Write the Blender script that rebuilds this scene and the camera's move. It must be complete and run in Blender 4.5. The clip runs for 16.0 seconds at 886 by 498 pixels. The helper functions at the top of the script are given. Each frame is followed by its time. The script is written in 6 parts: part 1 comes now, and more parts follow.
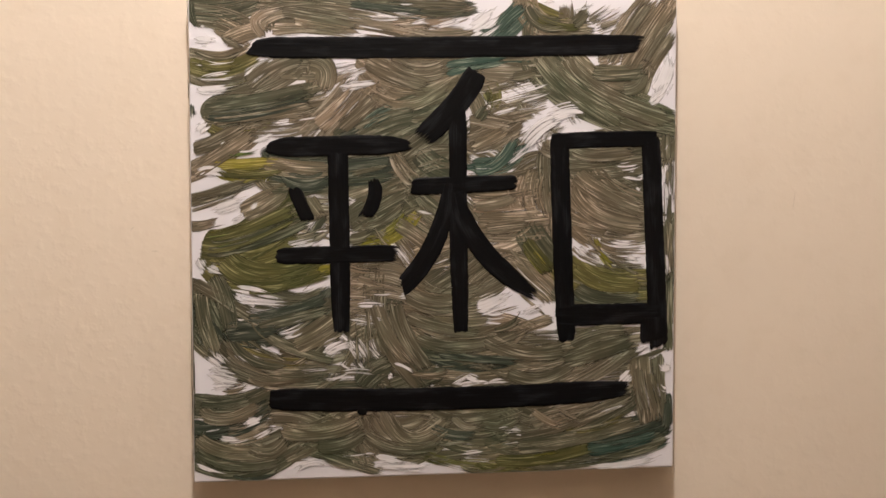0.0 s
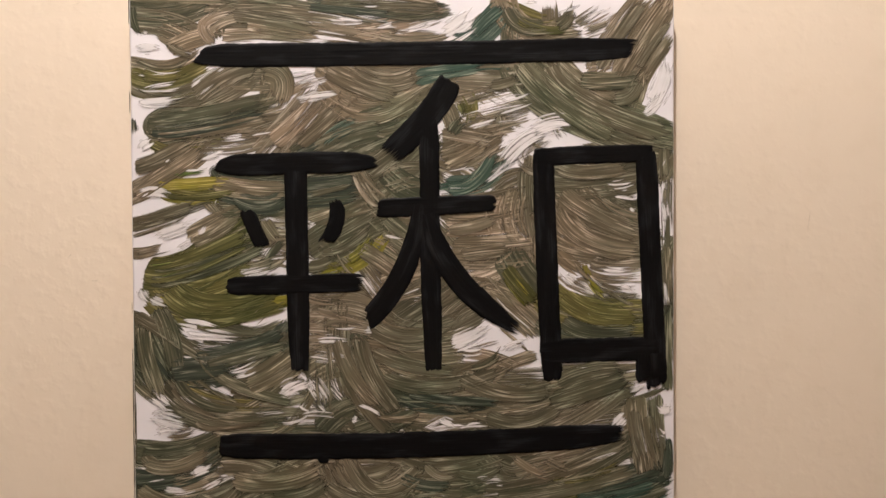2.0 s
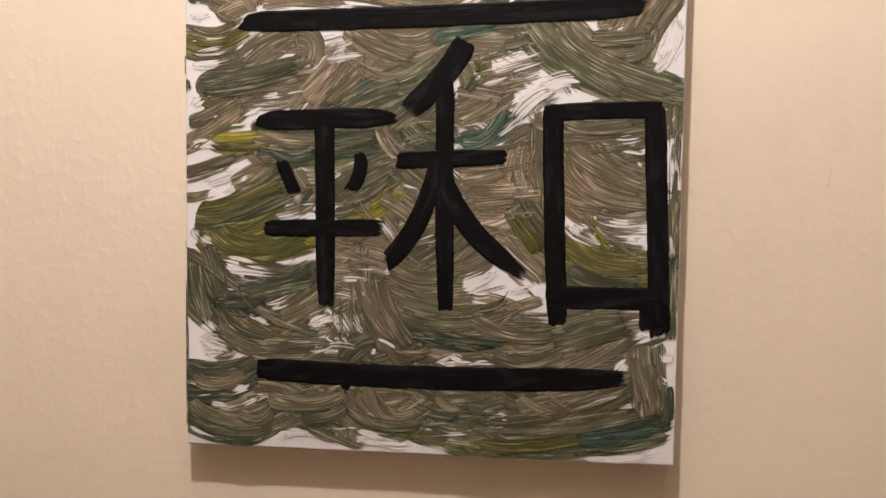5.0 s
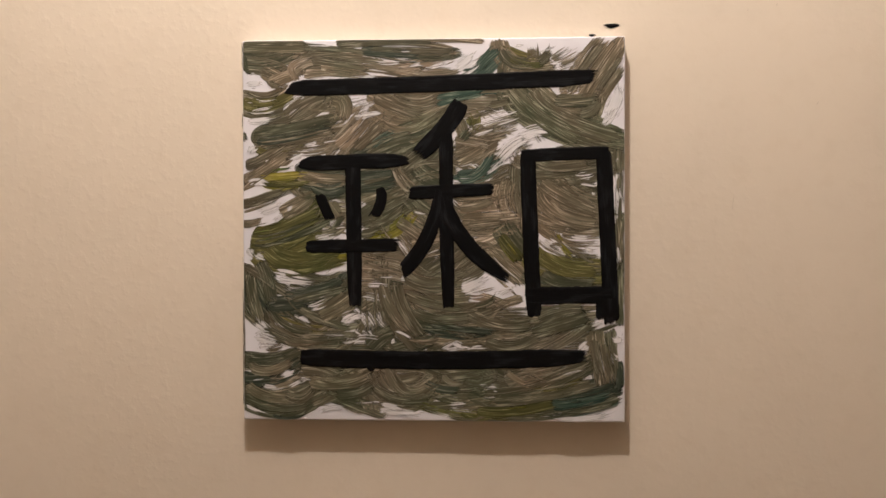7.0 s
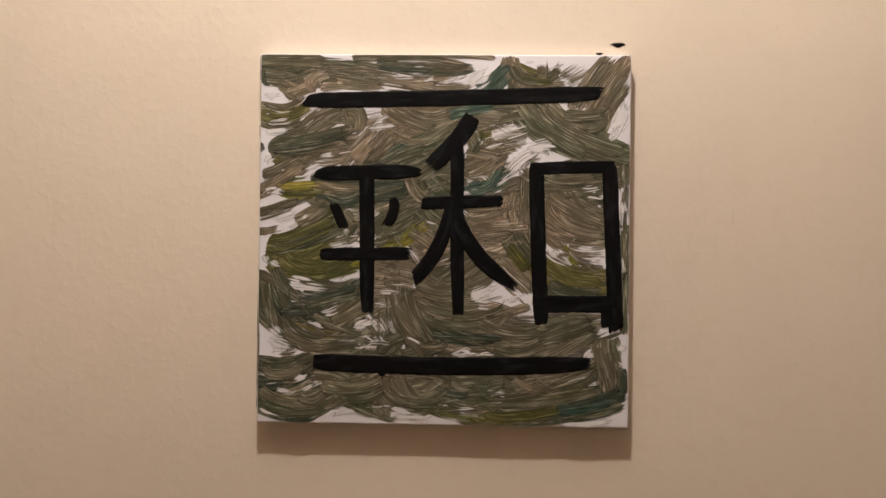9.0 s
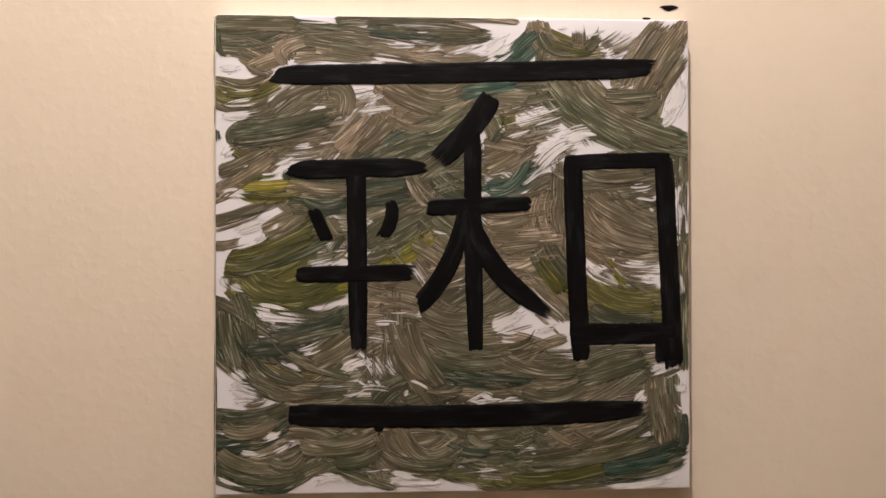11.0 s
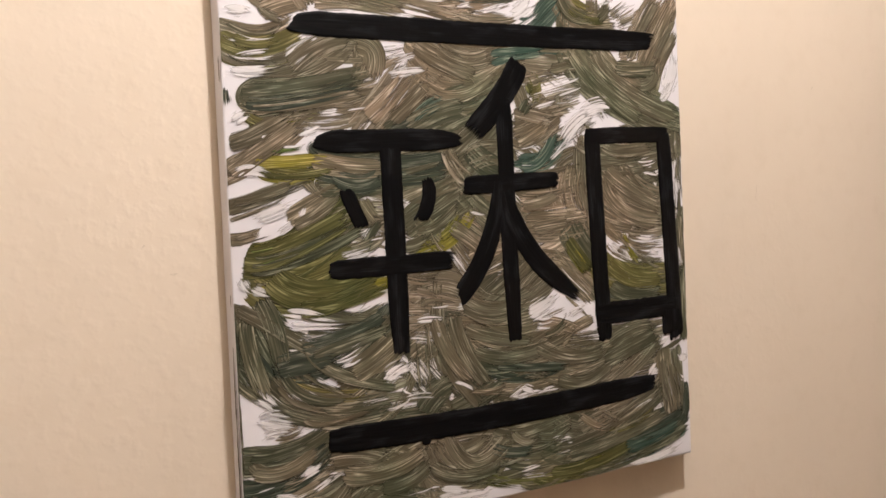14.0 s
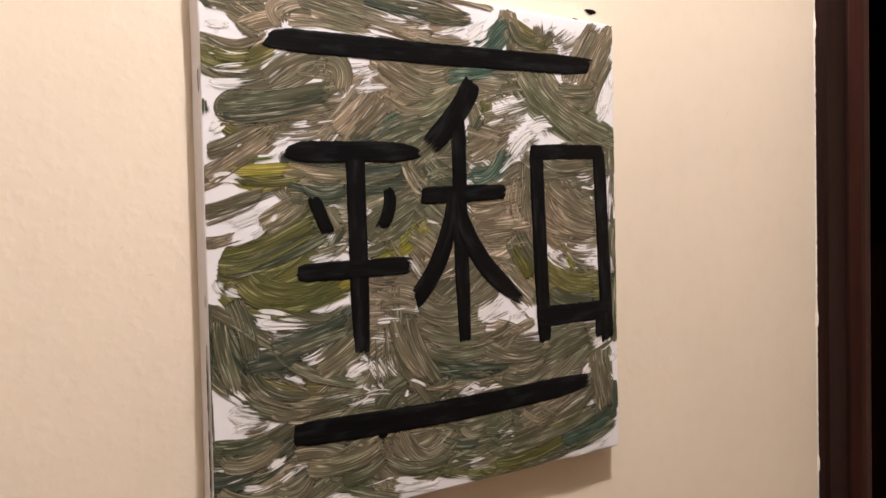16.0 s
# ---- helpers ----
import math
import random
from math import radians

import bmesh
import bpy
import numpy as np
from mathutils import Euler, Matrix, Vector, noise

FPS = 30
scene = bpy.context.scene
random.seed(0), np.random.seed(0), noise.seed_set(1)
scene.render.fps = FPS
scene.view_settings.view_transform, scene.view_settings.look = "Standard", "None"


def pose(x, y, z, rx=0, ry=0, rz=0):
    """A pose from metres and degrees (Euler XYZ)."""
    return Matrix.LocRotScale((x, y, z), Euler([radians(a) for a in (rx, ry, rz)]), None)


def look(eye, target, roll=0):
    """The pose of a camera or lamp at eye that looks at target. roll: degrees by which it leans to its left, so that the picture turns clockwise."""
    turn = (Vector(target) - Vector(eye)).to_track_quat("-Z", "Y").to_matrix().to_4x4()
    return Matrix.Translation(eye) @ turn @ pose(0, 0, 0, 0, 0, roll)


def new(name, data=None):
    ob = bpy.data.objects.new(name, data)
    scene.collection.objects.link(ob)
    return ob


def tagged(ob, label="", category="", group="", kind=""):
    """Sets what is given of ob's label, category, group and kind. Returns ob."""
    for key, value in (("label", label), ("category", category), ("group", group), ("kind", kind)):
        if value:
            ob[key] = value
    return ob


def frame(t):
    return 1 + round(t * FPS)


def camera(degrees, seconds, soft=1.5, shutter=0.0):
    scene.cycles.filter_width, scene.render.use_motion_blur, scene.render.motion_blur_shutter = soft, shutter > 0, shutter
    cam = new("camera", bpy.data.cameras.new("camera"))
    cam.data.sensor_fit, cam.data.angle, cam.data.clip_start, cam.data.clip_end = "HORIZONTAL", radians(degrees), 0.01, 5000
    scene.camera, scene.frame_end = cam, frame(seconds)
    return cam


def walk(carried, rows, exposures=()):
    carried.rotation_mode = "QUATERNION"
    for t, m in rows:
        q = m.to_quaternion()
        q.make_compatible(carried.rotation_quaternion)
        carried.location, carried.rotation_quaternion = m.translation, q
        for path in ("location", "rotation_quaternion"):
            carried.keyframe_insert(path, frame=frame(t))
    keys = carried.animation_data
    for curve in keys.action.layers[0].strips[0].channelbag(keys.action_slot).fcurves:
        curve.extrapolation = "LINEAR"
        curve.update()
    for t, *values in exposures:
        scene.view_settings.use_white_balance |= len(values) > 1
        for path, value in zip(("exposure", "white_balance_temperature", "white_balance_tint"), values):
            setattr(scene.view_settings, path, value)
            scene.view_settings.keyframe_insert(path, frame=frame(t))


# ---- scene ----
cam = camera(56.0, 16.0, soft=1.5)
PATH = [
    (0, (-0.068, -0.7, 1.513), (0.137, 1.288, 1.44), -0.1),
    (0.5, (-0.066, -0.695, 1.517), (0.151, 1.293, 1.456), -0.3),
    (1, (-0.059, -0.673, 1.511), (0.159, 1.315, 1.479), -0.5),
    (1.5, (-0.047, -0.652, 1.515), (0.15, 1.338, 1.485), -0.5),
    (2, (-0.023, -0.633, 1.52), (0.131, 1.361, 1.484), -0.3),
    (2.5, (-0.001, -0.616, 1.522), (0.098, 1.381, 1.492), 0.1),
    (3, (0.031, -0.604, 1.525), (0.017, 1.396, 1.485), 0.9),
    (3.5, (0.062, -0.595, 1.518), (-0.059, 1.401, 1.469), 1.6),
    (4, (0.086, -0.591, 1.508), (-0.115, 1.398, 1.42), 1.6),
    (4.2, (0.099, -0.597, 1.517), (-0.143, 1.383, 1.377), 1.4),
    (6.3, (0.051, -0.85, 1.489), (-0.074, 1.146, 1.438), -0.5),
    (6.5, (0.049, -0.863, 1.489), (-0.064, 1.133, 1.445), -0.4),
    (7, (0.051, -0.888, 1.49), (-0.04, 1.109, 1.468), -0.1),
    (7.5, (0.053, -0.907, 1.488), (-0.027, 1.091, 1.484), 0.1),
    (8, (0.049, -0.922, 1.489), (-0.024, 1.076, 1.489), 0.3),
    (8.5, (0.039, -0.927, 1.486), (-0.028, 1.072, 1.495), 0.4),
    (9, (0.027, -0.916, 1.485), (-0.033, 1.083, 1.496), 0.6),
    (11.3, (-0.057, -0.687, 1.507), (0.097, 1.307, 1.521), -0.2),
    (11.5, (-0.065, -0.669, 1.512), (0.133, 1.321, 1.501), -0.2),
    (12, (-0.09, -0.631, 1.51), (0.253, 1.339, 1.494), -0.6),
    (12.5, (-0.142, -0.594, 1.502), (0.389, 1.334, 1.479), -1.6),
    (13, (-0.224, -0.551, 1.502), (0.534, 1.299, 1.464), -2.9),
    (13.5, (-0.294, -0.54, 1.509), (0.601, 1.248, 1.449), -3.2),
    (14, (-0.344, -0.549, 1.512), (0.641, 1.191, 1.45), -2.5),
    (14.5, (-0.372, -0.559, 1.52), (0.684, 1.139, 1.455), -1.7),
    (15, (-0.386, -0.562, 1.517), (0.74, 1.09, 1.455), -1.2),
    (15.5, (-0.395, -0.566, 1.517), (0.767, 1.061, 1.455), -1.1),
    (16, (-0.398, -0.565, 1.517), (0.772, 1.056, 1.455), -1.3),
]
walk(cam, [(t, look(eye, target, roll)) for t, eye, target, roll in PATH],
     exposures=[(0, 0.0, 6520, 10), (2.0, 0.05, 6520, 10), (3.0, 0.05, 6520, 10), (4.0, 0.3, 6500, 10), (6.3, -0.22, 6720, 10), (7.0, -0.27, 6720, 10), (8.0, -0.48, 6720, 10), (9.0, -0.34, 6720, 10), (11.5, -0.06, 6500, 10),
                (13.5, 0.22, 6400, 10), (14.5, 0.14, 6370, 10), (16.0, 0.22, 6330, 10)])

# ---- light ----
scene.cycles.transparent_max_bounces = 32
world = bpy.data.worlds.new("world")
scene.world = world
world.use_nodes = True
world.node_tree.nodes["Background"].inputs[0].default_value = (1.0, 0.85, 0.68, 1)
world.node_tree.nodes["Background"].inputs[1].default_value = 0.02

lamp = new("ceiling_bulb", bpy.data.lights.new("ceiling_bulb", "POINT"))
lamp.location = (-0.062, -0.56, 2.50)
lamp.data.energy = 49.5
lamp.data.color = (1.0, 0.905, 0.855)
lamp.data.shadow_soft_size = 0.02


# ---- materials ----
def shader(name, rough=0.6, metal=0.0, spec=0.5):
    m = bpy.data.materials.new(name)
    m.use_nodes = True
    n, l = m.node_tree.nodes, m.node_tree.links
    b = n["Principled BSDF"]
    b.inputs["Roughness"].default_value = rough
    b.inputs["Metallic"].default_value = metal
    b.inputs["Specular IOR Level"].default_value = spec
    return m, n, l, b


def noise_node(n, l, vector, scale, detail=4.0, rough=0.55):
    t = n.new("ShaderNodeTexNoise")
    t.inputs["Scale"].default_value, t.inputs["Detail"].default_value, t.inputs["Roughness"].default_value = scale, detail, rough
    if vector:
        l.new(vector, t.inputs["Vector"])
    return t


def ramp(n, l, fac, *stops):
    r = n.new("ShaderNodeValToRGB")
    e = r.color_ramp.elements
    while len(e) < len(stops):
        e.new(0.5)
    for el, (p, c) in zip(e, stops):
        el.position, el.color = p, (*c, 1) if len(c) == 3 else c
    l.new(fac, r.inputs["Fac"])
    return r


def bump(n, l, b, height, strength, distance):
    u = n.new("ShaderNodeBump")
    u.inputs["Strength"].default_value, u.inputs["Distance"].default_value = strength, distance
    l.new(height, u.inputs["Height"])
    l.new(u.outputs["Normal"], b.inputs["Normal"])


def mix(n, l, fac, a, c, kind="MIX"):
    x = n.new("ShaderNodeMix")
    x.data_type, x.blend_type = "RGBA", kind
    for v, s in ((fac, x.inputs[0]), (a, x.inputs[6]), (c, x.inputs[7])):
        if isinstance(v, (int, float)):
            s.default_value = v
        elif isinstance(v, tuple):
            s.default_value = (*v, 1)
        else:
            l.new(v, s)
    return x.outputs[2]


def coords(n, l, scale=(1, 1, 1), kind="Object"):
    c, m = n.new("ShaderNodeTexCoord"), n.new("ShaderNodeMapping")
    m.inputs["Scale"].default_value = scale
    l.new(c.outputs[kind], m.inputs["Vector"])
    return m.outputs["Vector"]


def wall_paint(name, colour, relief):
    """Roller-laid emulsion: a soft stipple of a few millimetres, fine grit, and broad uneven tone."""
    m, n, l, b = shader(name, 0.62, 0, 0.35)
    v = coords(n, l)
    broad = noise_node(n, l, v, 3.0, 5)
    fine = noise_node(n, l, v, 320, 2, 0.5)
    stipple = noise_node(n, l, v, 105, 2, 0.45)
    mid = noise_node(n, l, v, 45, 4)
    tone = ramp(n, l, broad.outputs["Fac"], (0.25, tuple(c * 0.93 for c in colour)), (0.75, tuple(min(1, c * 1.04) for c in colour)))
    speck = ramp(n, l, mid.outputs["Fac"], (0.30, (0.975, 0.97, 0.96)), (0.5, (1, 1, 1)))
    l.new(mix(n, l, 1.0, tone.outputs["Color"], speck.outputs["Color"], "MULTIPLY"), b.inputs["Base Color"])
    # flat ground with separate raised pimples
    peaks = n.new("ShaderNodeMapRange")
    peaks.interpolation_type = "SMOOTHSTEP"
    peaks.inputs["From Min"].default_value, peaks.inputs["From Max"].default_value = 0.42, 0.80
    l.new(stipple.outputs["Fac"], peaks.inputs["Value"])
    both = n.new("ShaderNodeMath")
    both.operation = "MULTIPLY_ADD"
    both.inputs[1].default_value = 0.16
    l.new(fine.outputs["Fac"], both.inputs[0])
    l.new(peaks.outputs["Result"], both.inputs[2])
    bump(n, l, b, both.outputs[0], relief, 0.0016)
    return m


def canvas_cloth():
    m, n, l, b = shader("primed_canvas", 0.7, 0, 0.3)
    v = coords(n, l)
    broad = noise_node(n, l, v, 9, 4)
    tone = ramp(n, l, broad.outputs["Fac"], (0.3, (0.70, 0.69, 0.73)), (0.7, (0.77, 0.76, 0.80)))
    l.new(tone.outputs["Color"], b.inputs["Base Color"])
    w1, w2 = n.new("ShaderNodeTexWave"), n.new("ShaderNodeTexWave")
    w1.bands_direction, w2.bands_direction = "X", "Z"
    for w in (w1, w2):
        w.inputs["Scale"].default_value, w.inputs["Distortion"].default_value = 420, 1.5
        l.new(v, w.inputs["Vector"])
    add = n.new("ShaderNodeMath")
    l.new(w1.outputs["Fac"], add.inputs[0])
    l.new(w2.outputs["Fac"], add.inputs[1])
    bump(n, l, b, add.outputs[0], 0.10, 0.0003)
    return m


def cover_by_load(n, l, b):
    """Leaves the paint thin or bare in bristle-fine streaks where the brush carried little."""
    load = n.new("ShaderNodeAttribute")
    load.attribute_name = "load"
    drag = noise_node(n, l, coords(n, l, (0.026, 0.8, 1), "UV"), 1.0, 4, 0.6)
    need = n.new("ShaderNodeMath")
    need.operation = "ADD"
    l.new(load.outputs["Fac"], need.inputs[0])
    l.new(drag.outputs["Fac"], need.inputs[1])
    cover = n.new("ShaderNodeMapRange")
    for k, value in (("From Min", 0.92), ("From Max", 1.07), ("To Min", 0.0), ("To Max", 0.97)):
        cover.inputs[k].default_value = value
    l.new(need.outputs[0], cover.inputs["Value"])
    l.new(cover.outputs["Result"], b.inputs["Alpha"])


def paint(name, dark, mid, light, rough=0.42):
    """Artist's acrylic dragged by a bristle brush: the tone changes from bristle to bristle and along each."""
    m, n, l, b = shader(name, rough, 0, 0.30)
    info = n.new("ShaderNodeObjectInfo")
    broad = noise_node(n, l, coords(n, l, (0.012, 0.16, 1), "UV"), 1.0, 4, 0.6)
    streak = noise_node(n, l, coords(n, l, (0.006, 0.22, 1), "UV"), 1.0, 2, 0.5)
    hair = noise_node(n, l, coords(n, l, (0.025, 1.1, 1), "UV"), 1.0, 2, 0.55)
    fade = noise_node(n, l, coords(n, l, (0.045, 0.20, 1), "UV"), 1.0, 2, 0.5)
    near = tuple(0.55 * p + 0.45 * q for p, q in zip(dark, mid))
    body = ramp(n, l, broad.outputs["Fac"], (0.33, near), (0.52, mid), (0.72, tuple(0.84 * p + 0.16 * q for p, q in zip(mid, light))))
    # furrows where the bristles scraped down to thin paint, with a darker ridge pushed up beside them
    furrow = ramp(n, l, streak.outputs["Fac"], (0.375, (0, 0, 0)), (0.405, (1, 1, 1)), (0.435, (0, 0, 0)), (0.50, (0, 0, 0)), (0.53, (0.8, 0.8, 0.8)),
                  (0.56, (0, 0, 0)), (0.605, (0, 0, 0)), (0.64, (1, 1, 1)), (0.675, (0, 0, 0)))
    ridge = ramp(n, l, streak.outputs["Fac"], (0.43, (0, 0, 0)), (0.455, (0.5, 0.5, 0.5)), (0.49, (0, 0, 0)), (0.555, (0, 0, 0)), (0.575, (0.6, 0.6, 0.6)), (0.61, (0, 0, 0)))
    hairs = ramp(n, l, hair.outputs["Fac"], (0.36, (0.2, 0.2, 0.2)), (0.59, (1, 1, 1)))
    gone = ramp(n, l, fade.outputs["Fac"], (0.43, (0.10, 0.10, 0.10)), (0.58, (0.95, 0.95, 0.95)))
    amount = mix(n, l, 1.0, furrow.outputs["Color"], hairs.outputs["Color"], "MULTIPLY")
    amount = mix(n, l, 1.0, amount, gone.outputs["Color"], "MULTIPLY")
    colour = mix(n, l, ridge.outputs["Color"], body.outputs["Color"], dark)
    colour = mix(n, l, amount, colour, light)
    thin = ramp(n, l, hair.outputs["Fac"], (0.34, (0.94, 0.94, 0.94)), (0.66, (1.06, 1.06, 1.06)))
    colour = mix(n, l, 1.0, colour, thin.outputs["Color"], "MULTIPLY")
    each = ramp(n, l, info.outputs["Random"], (0.0, (0.75, 0.81, 0.77)), (0.5, (1.09, 1.09, 1.08)), (1.0, (1.37, 1.31, 1.27)))
    if name != "bare_white_paint":
        colour = mix(n, l, 1.0, colour, each.outputs["Color"], "MULTIPLY")
    # wet paint of one stroke drawn into the next: warm and green patches that cross the strokes
    blend = noise_node(n, l, coords(n, l), 13, 3, 0.55)
    drift = ramp(n, l, blend.outputs["Fac"], (0.32, (0.80, 0.92, 0.84)), (0.46, (0.97, 0.99, 0.96)), (0.56, (1.04, 1.0, 0.98)), (0.70, (1.20, 1.10, 1.07)))
    if name != "bare_white_paint":
        colour = mix(n, l, 1.0, colour, drift.outputs["Color"], "MULTIPLY")
    cloud = noise_node(n, l, coords(n, l), 38, 3)
    shade = ramp(n, l, cloud.outputs["Fac"], (0.3, (0.84, 0.86, 0.84)), (0.7, (1.1, 1.08, 1.06)))
    l.new(mix(n, l, 1.0, colour, shade.outputs["Color"], "MULTIPLY"), b.inputs["Base Color"])
    cover_by_load(n, l, b)
    fine = noise_node(n, l, coords(n, l, (0.08, 3.5, 1), "UV"), 1.0, 3)
    bump(n, l, b, fine.outputs["Fac"], 0.3, 0.0002)
    return m


def black_paint(name, dragged):
    """Glossy black acrylic: dense where the brush was full, greyer along bristle lines where it was dragged thin."""
    m, n, l, b = shader(name, 0.45, 0, 0.15)
    if dragged:
        cover_by_load(n, l, b)
    streak = noise_node(n, l, coords(n, l, (0.03, 0.9, 1), "UV"), 1.0, 4, 0.55)
    patch = noise_node(n, l, coords(n, l, (0.035, 0.12, 1), "UV"), 1.0, 2, 0.5)
    dense = ramp(n, l, streak.outputs["Fac"], (0.34, (0.0009, 0.0010, 0.0014)), (0.7, (0.0034, 0.0036, 0.0046)))
    worn = ramp(n, l, streak.outputs["Fac"], (0.34, (0.0028, 0.0031, 0.0040)), (0.7, (0.017, 0.018, 0.021)))
    where = ramp(n, l, patch.outputs["Fac"], (0.52, (0, 0, 0)), (0.66, (1, 1, 1)))
    l.new(mix(n, l, where.outputs["Color"], dense.outputs["Color"], worn.outputs["Color"]), b.inputs["Base Color"])
    rough = ramp(n, l, streak.outputs["Fac"], (0.3, (0.48, 0.48, 0.48)), (0.7, (0.38, 0.38, 0.38)))
    l.new(rough.outputs["Color"], b.inputs["Roughness"])
    bump(n, l, b, streak.outputs["Fac"], 0.35, 0.0004)
    return m


def wood(name, low, mid, high):
    m, n, l, b = shader(name, 0.38, 0, 0.16)
    v = coords(n, l, (30, 30, 1.2))
    grain = noise_node(n, l, v, 1.5, 6, 0.6)
    tone = ramp(n, l, grain.outputs["Fac"], (0.3, low), (0.55, mid), (0.8, high))
    l.new(tone.outputs["Color"], b.inputs["Base Color"])
    bump(n, l, b, grain.outputs["Fac"], 0.25, 0.0008)
    return m


WALL = wall_paint("cream_wall_paint", (0.765, 0.67, 0.55), 0.10)
WHITE = wall_paint("white_ceiling_paint", (0.78, 0.74, 0.68), 0.2)
CAULK = wall_paint("white_caulk", (0.74, 0.68, 0.60), 0.4)
CLOTH = canvas_cloth()
# stained wood of the door frame; on the passage its dark colour imitates lack of light
WOOD = wood("dark_stained_wood_and_passage_dark", (0.007, 0.0024, 0.002), (0.014, 0.0042, 0.0033), (0.030, 0.0085, 0.006))
# lighter copy of the stained wood: the light on the rounded moulding is in its colour
LIT_WOOD = wood("lit_reddish_wood", (0.016, 0.0045, 0.0032), (0.034, 0.0105, 0.0075), (0.058, 0.022, 0.016))
BOARDS = wood("brown_floor_boards", (0.08, 0.045, 0.025), (0.13, 0.075, 0.042), (0.19, 0.115, 0.065))
BLACK = black_paint("black_acrylic", True)
BLOT = black_paint("dried_black_blot", False)
SCUFF = wall_paint("scuffed_cream_paint", (0.67, 0.58, 0.47), 0.2)
EDGE = shader("dried_edge_paint", 0.5, 0, 0.2)
EDGE[3].inputs["Base Color"].default_value = (0.06, 0.05, 0.035, 1)
EDGE = EDGE[0]
PAINTS = {
    "umber": paint("umber_grey_paint", (0.042, 0.037, 0.024), (0.114, 0.099, 0.067), (0.56, 0.51, 0.43)),
    "taupe": paint("taupe_paint", (0.068, 0.057, 0.039), (0.178, 0.149, 0.108), (0.64, 0.59, 0.53)),
    "green": paint("grey_green_paint", (0.023, 0.028, 0.018), (0.073, 0.073, 0.047), (0.46, 0.44, 0.36)),
    "deep": paint("deep_green_paint", (0.015, 0.024, 0.018), (0.036, 0.046, 0.034), (0.32, 0.33, 0.28)),
    "teal": paint("teal_paint", (0.008, 0.034, 0.028), (0.034, 0.064, 0.052), (0.34, 0.40, 0.34)),
    "olive": paint("olive_paint", (0.034, 0.036, 0.012), (0.088, 0.084, 0.026), (0.40, 0.37, 0.20)),
    "yellow": paint("yellow_green_paint", (0.050, 0.050, 0.014), (0.170, 0.160, 0.018), (0.50, 0.45, 0.20)),
    "white": paint("bare_white_paint", (0.65, 0.63, 0.64), (0.73, 0.72, 0.75), (0.77, 0.76, 0.80)),
    "grass": paint("leaf_green_paint", (0.020, 0.055, 0.018), (0.055, 0.095, 0.020), (0.26, 0.30, 0.12)),
}


# ---- building helpers ----
def part(name, bm, material, parent=None, label=""):
    me = bpy.data.meshes.new(name)
    bm.to_mesh(me)
    bm.free()
    me.materials.append(material)
    ob = new(name, me)
    ob.parent = parent
    return tagged(ob, label)


def block(a, b, bevel=0.0, segments=2):
    bm = bmesh.new()
    a, b = Vector(a), Vector(b)
    bmesh.ops.create_cube(bm, size=1, matrix=Matrix.Translation((a + b) / 2) @ Matrix.Diagonal((*(b - a), 1)))
    if bevel:
        bmesh.ops.bevel(bm, geom=bm.edges[:], offset=bevel, segments=segments, affect="EDGES", profile=0.6)
    return bm


# ---- the room ----
EAST = 0.5785      # where the wall meets the door casing
for name, a, b, material, label in (
        ("wall_north", (-1.95, 0, 0), (EAST + 0.03, 0.12, 2.75), WALL, "cream-painted plaster wall with a roller-stippled surface"),
        ("wall_north_far", (EAST + 1.02, 0, 0), (2.7, 0.12, 2.75), WALL, "cream-painted plaster wall beyond the door"),
        ("wall_north_head", (EAST + 0.03, 0, 2.10), (EAST + 1.02, 0.12, 2.75), WALL, "cream-painted plaster wall above the door"),
        ("wall_south", (-1.95, -3.3, 0), (2.7, -3.18, 2.75), WALL, "cream-painted plaster wall"),
        ("wall_west", (-2.07, -3.3, 0), (-1.95, 0.12, 2.75), WALL, "cream-painted plaster wall"),
        ("wall_east", (2.7, -3.3, 0), (2.82, 0.12, 2.75), WALL, "cream-painted plaster wall"),
        ("floor", (-2.07, -3.3, -0.1), (2.82, 0.12, 0), BOARDS, "brown wooden floor"),
        ("ceiling", (-2.07, -3.3, 2.75), (2.82, 0.12, 2.85), WHITE, "white-painted ceiling")):
    tagged(part(name, block(a, b), material), label, name.split("_")[0], kind="structure")


def profile_strip(points, z0, z1):
    """An upright moulding: the outline in plan, extruded from z0 to z1."""
    bm = bmesh.new()
    low = [bm.verts.new((x, y, z0)) for x, y in points]
    high = [bm.verts.new((x, y, z1)) for x, y in points]
    for i in range(len(points)):
        j = (i + 1) % len(points)
        bm.faces.new((low[i], low[j], high[j], high[i]))
    bm.faces.new(low[::-1])
    bm.faces.new(high)
    bmesh.ops.recalc_face_normals(bm, faces=bm.faces[:])
    return bm


door = tagged(new("door_1"), "dark brown stained wooden door frame beside the cream wall", "door", kind="structure")
door.location = (EAST, 0, 0)
casing = [(0, -0.0005), (0.0, -0.010), (0.004, -0.014), (0.046, -0.014), (0.050, -0.017), (0.056, -0.021), (0.064, -0.023), (0.078, -0.023),
          (0.086, -0.021), (0.090, -0.016), (0.094, -0.012), (0.094, -0.0005)]
part("casing", profile_strip(casing, 0, 2.12), WOOD, door, "moulded dark wood casing")
bead = [(0.047, -0.0138), (0.050, -0.0175), (0.056, -0.0215), (0.062, -0.0240), (0.070, -0.0250), (0.082, -0.0245), (0.090, -0.0215), (0.0955, -0.0165), (0.0965, -0.0120), (0.093, -0.0118)]
# the bead's brighter colour paints in the light that its rounded face catches
part("bead", profile_strip(bead, 0, 2.12), LIT_WOOD, door, "rounded reddish bead of stained wood, lightened in colour as its lit face")
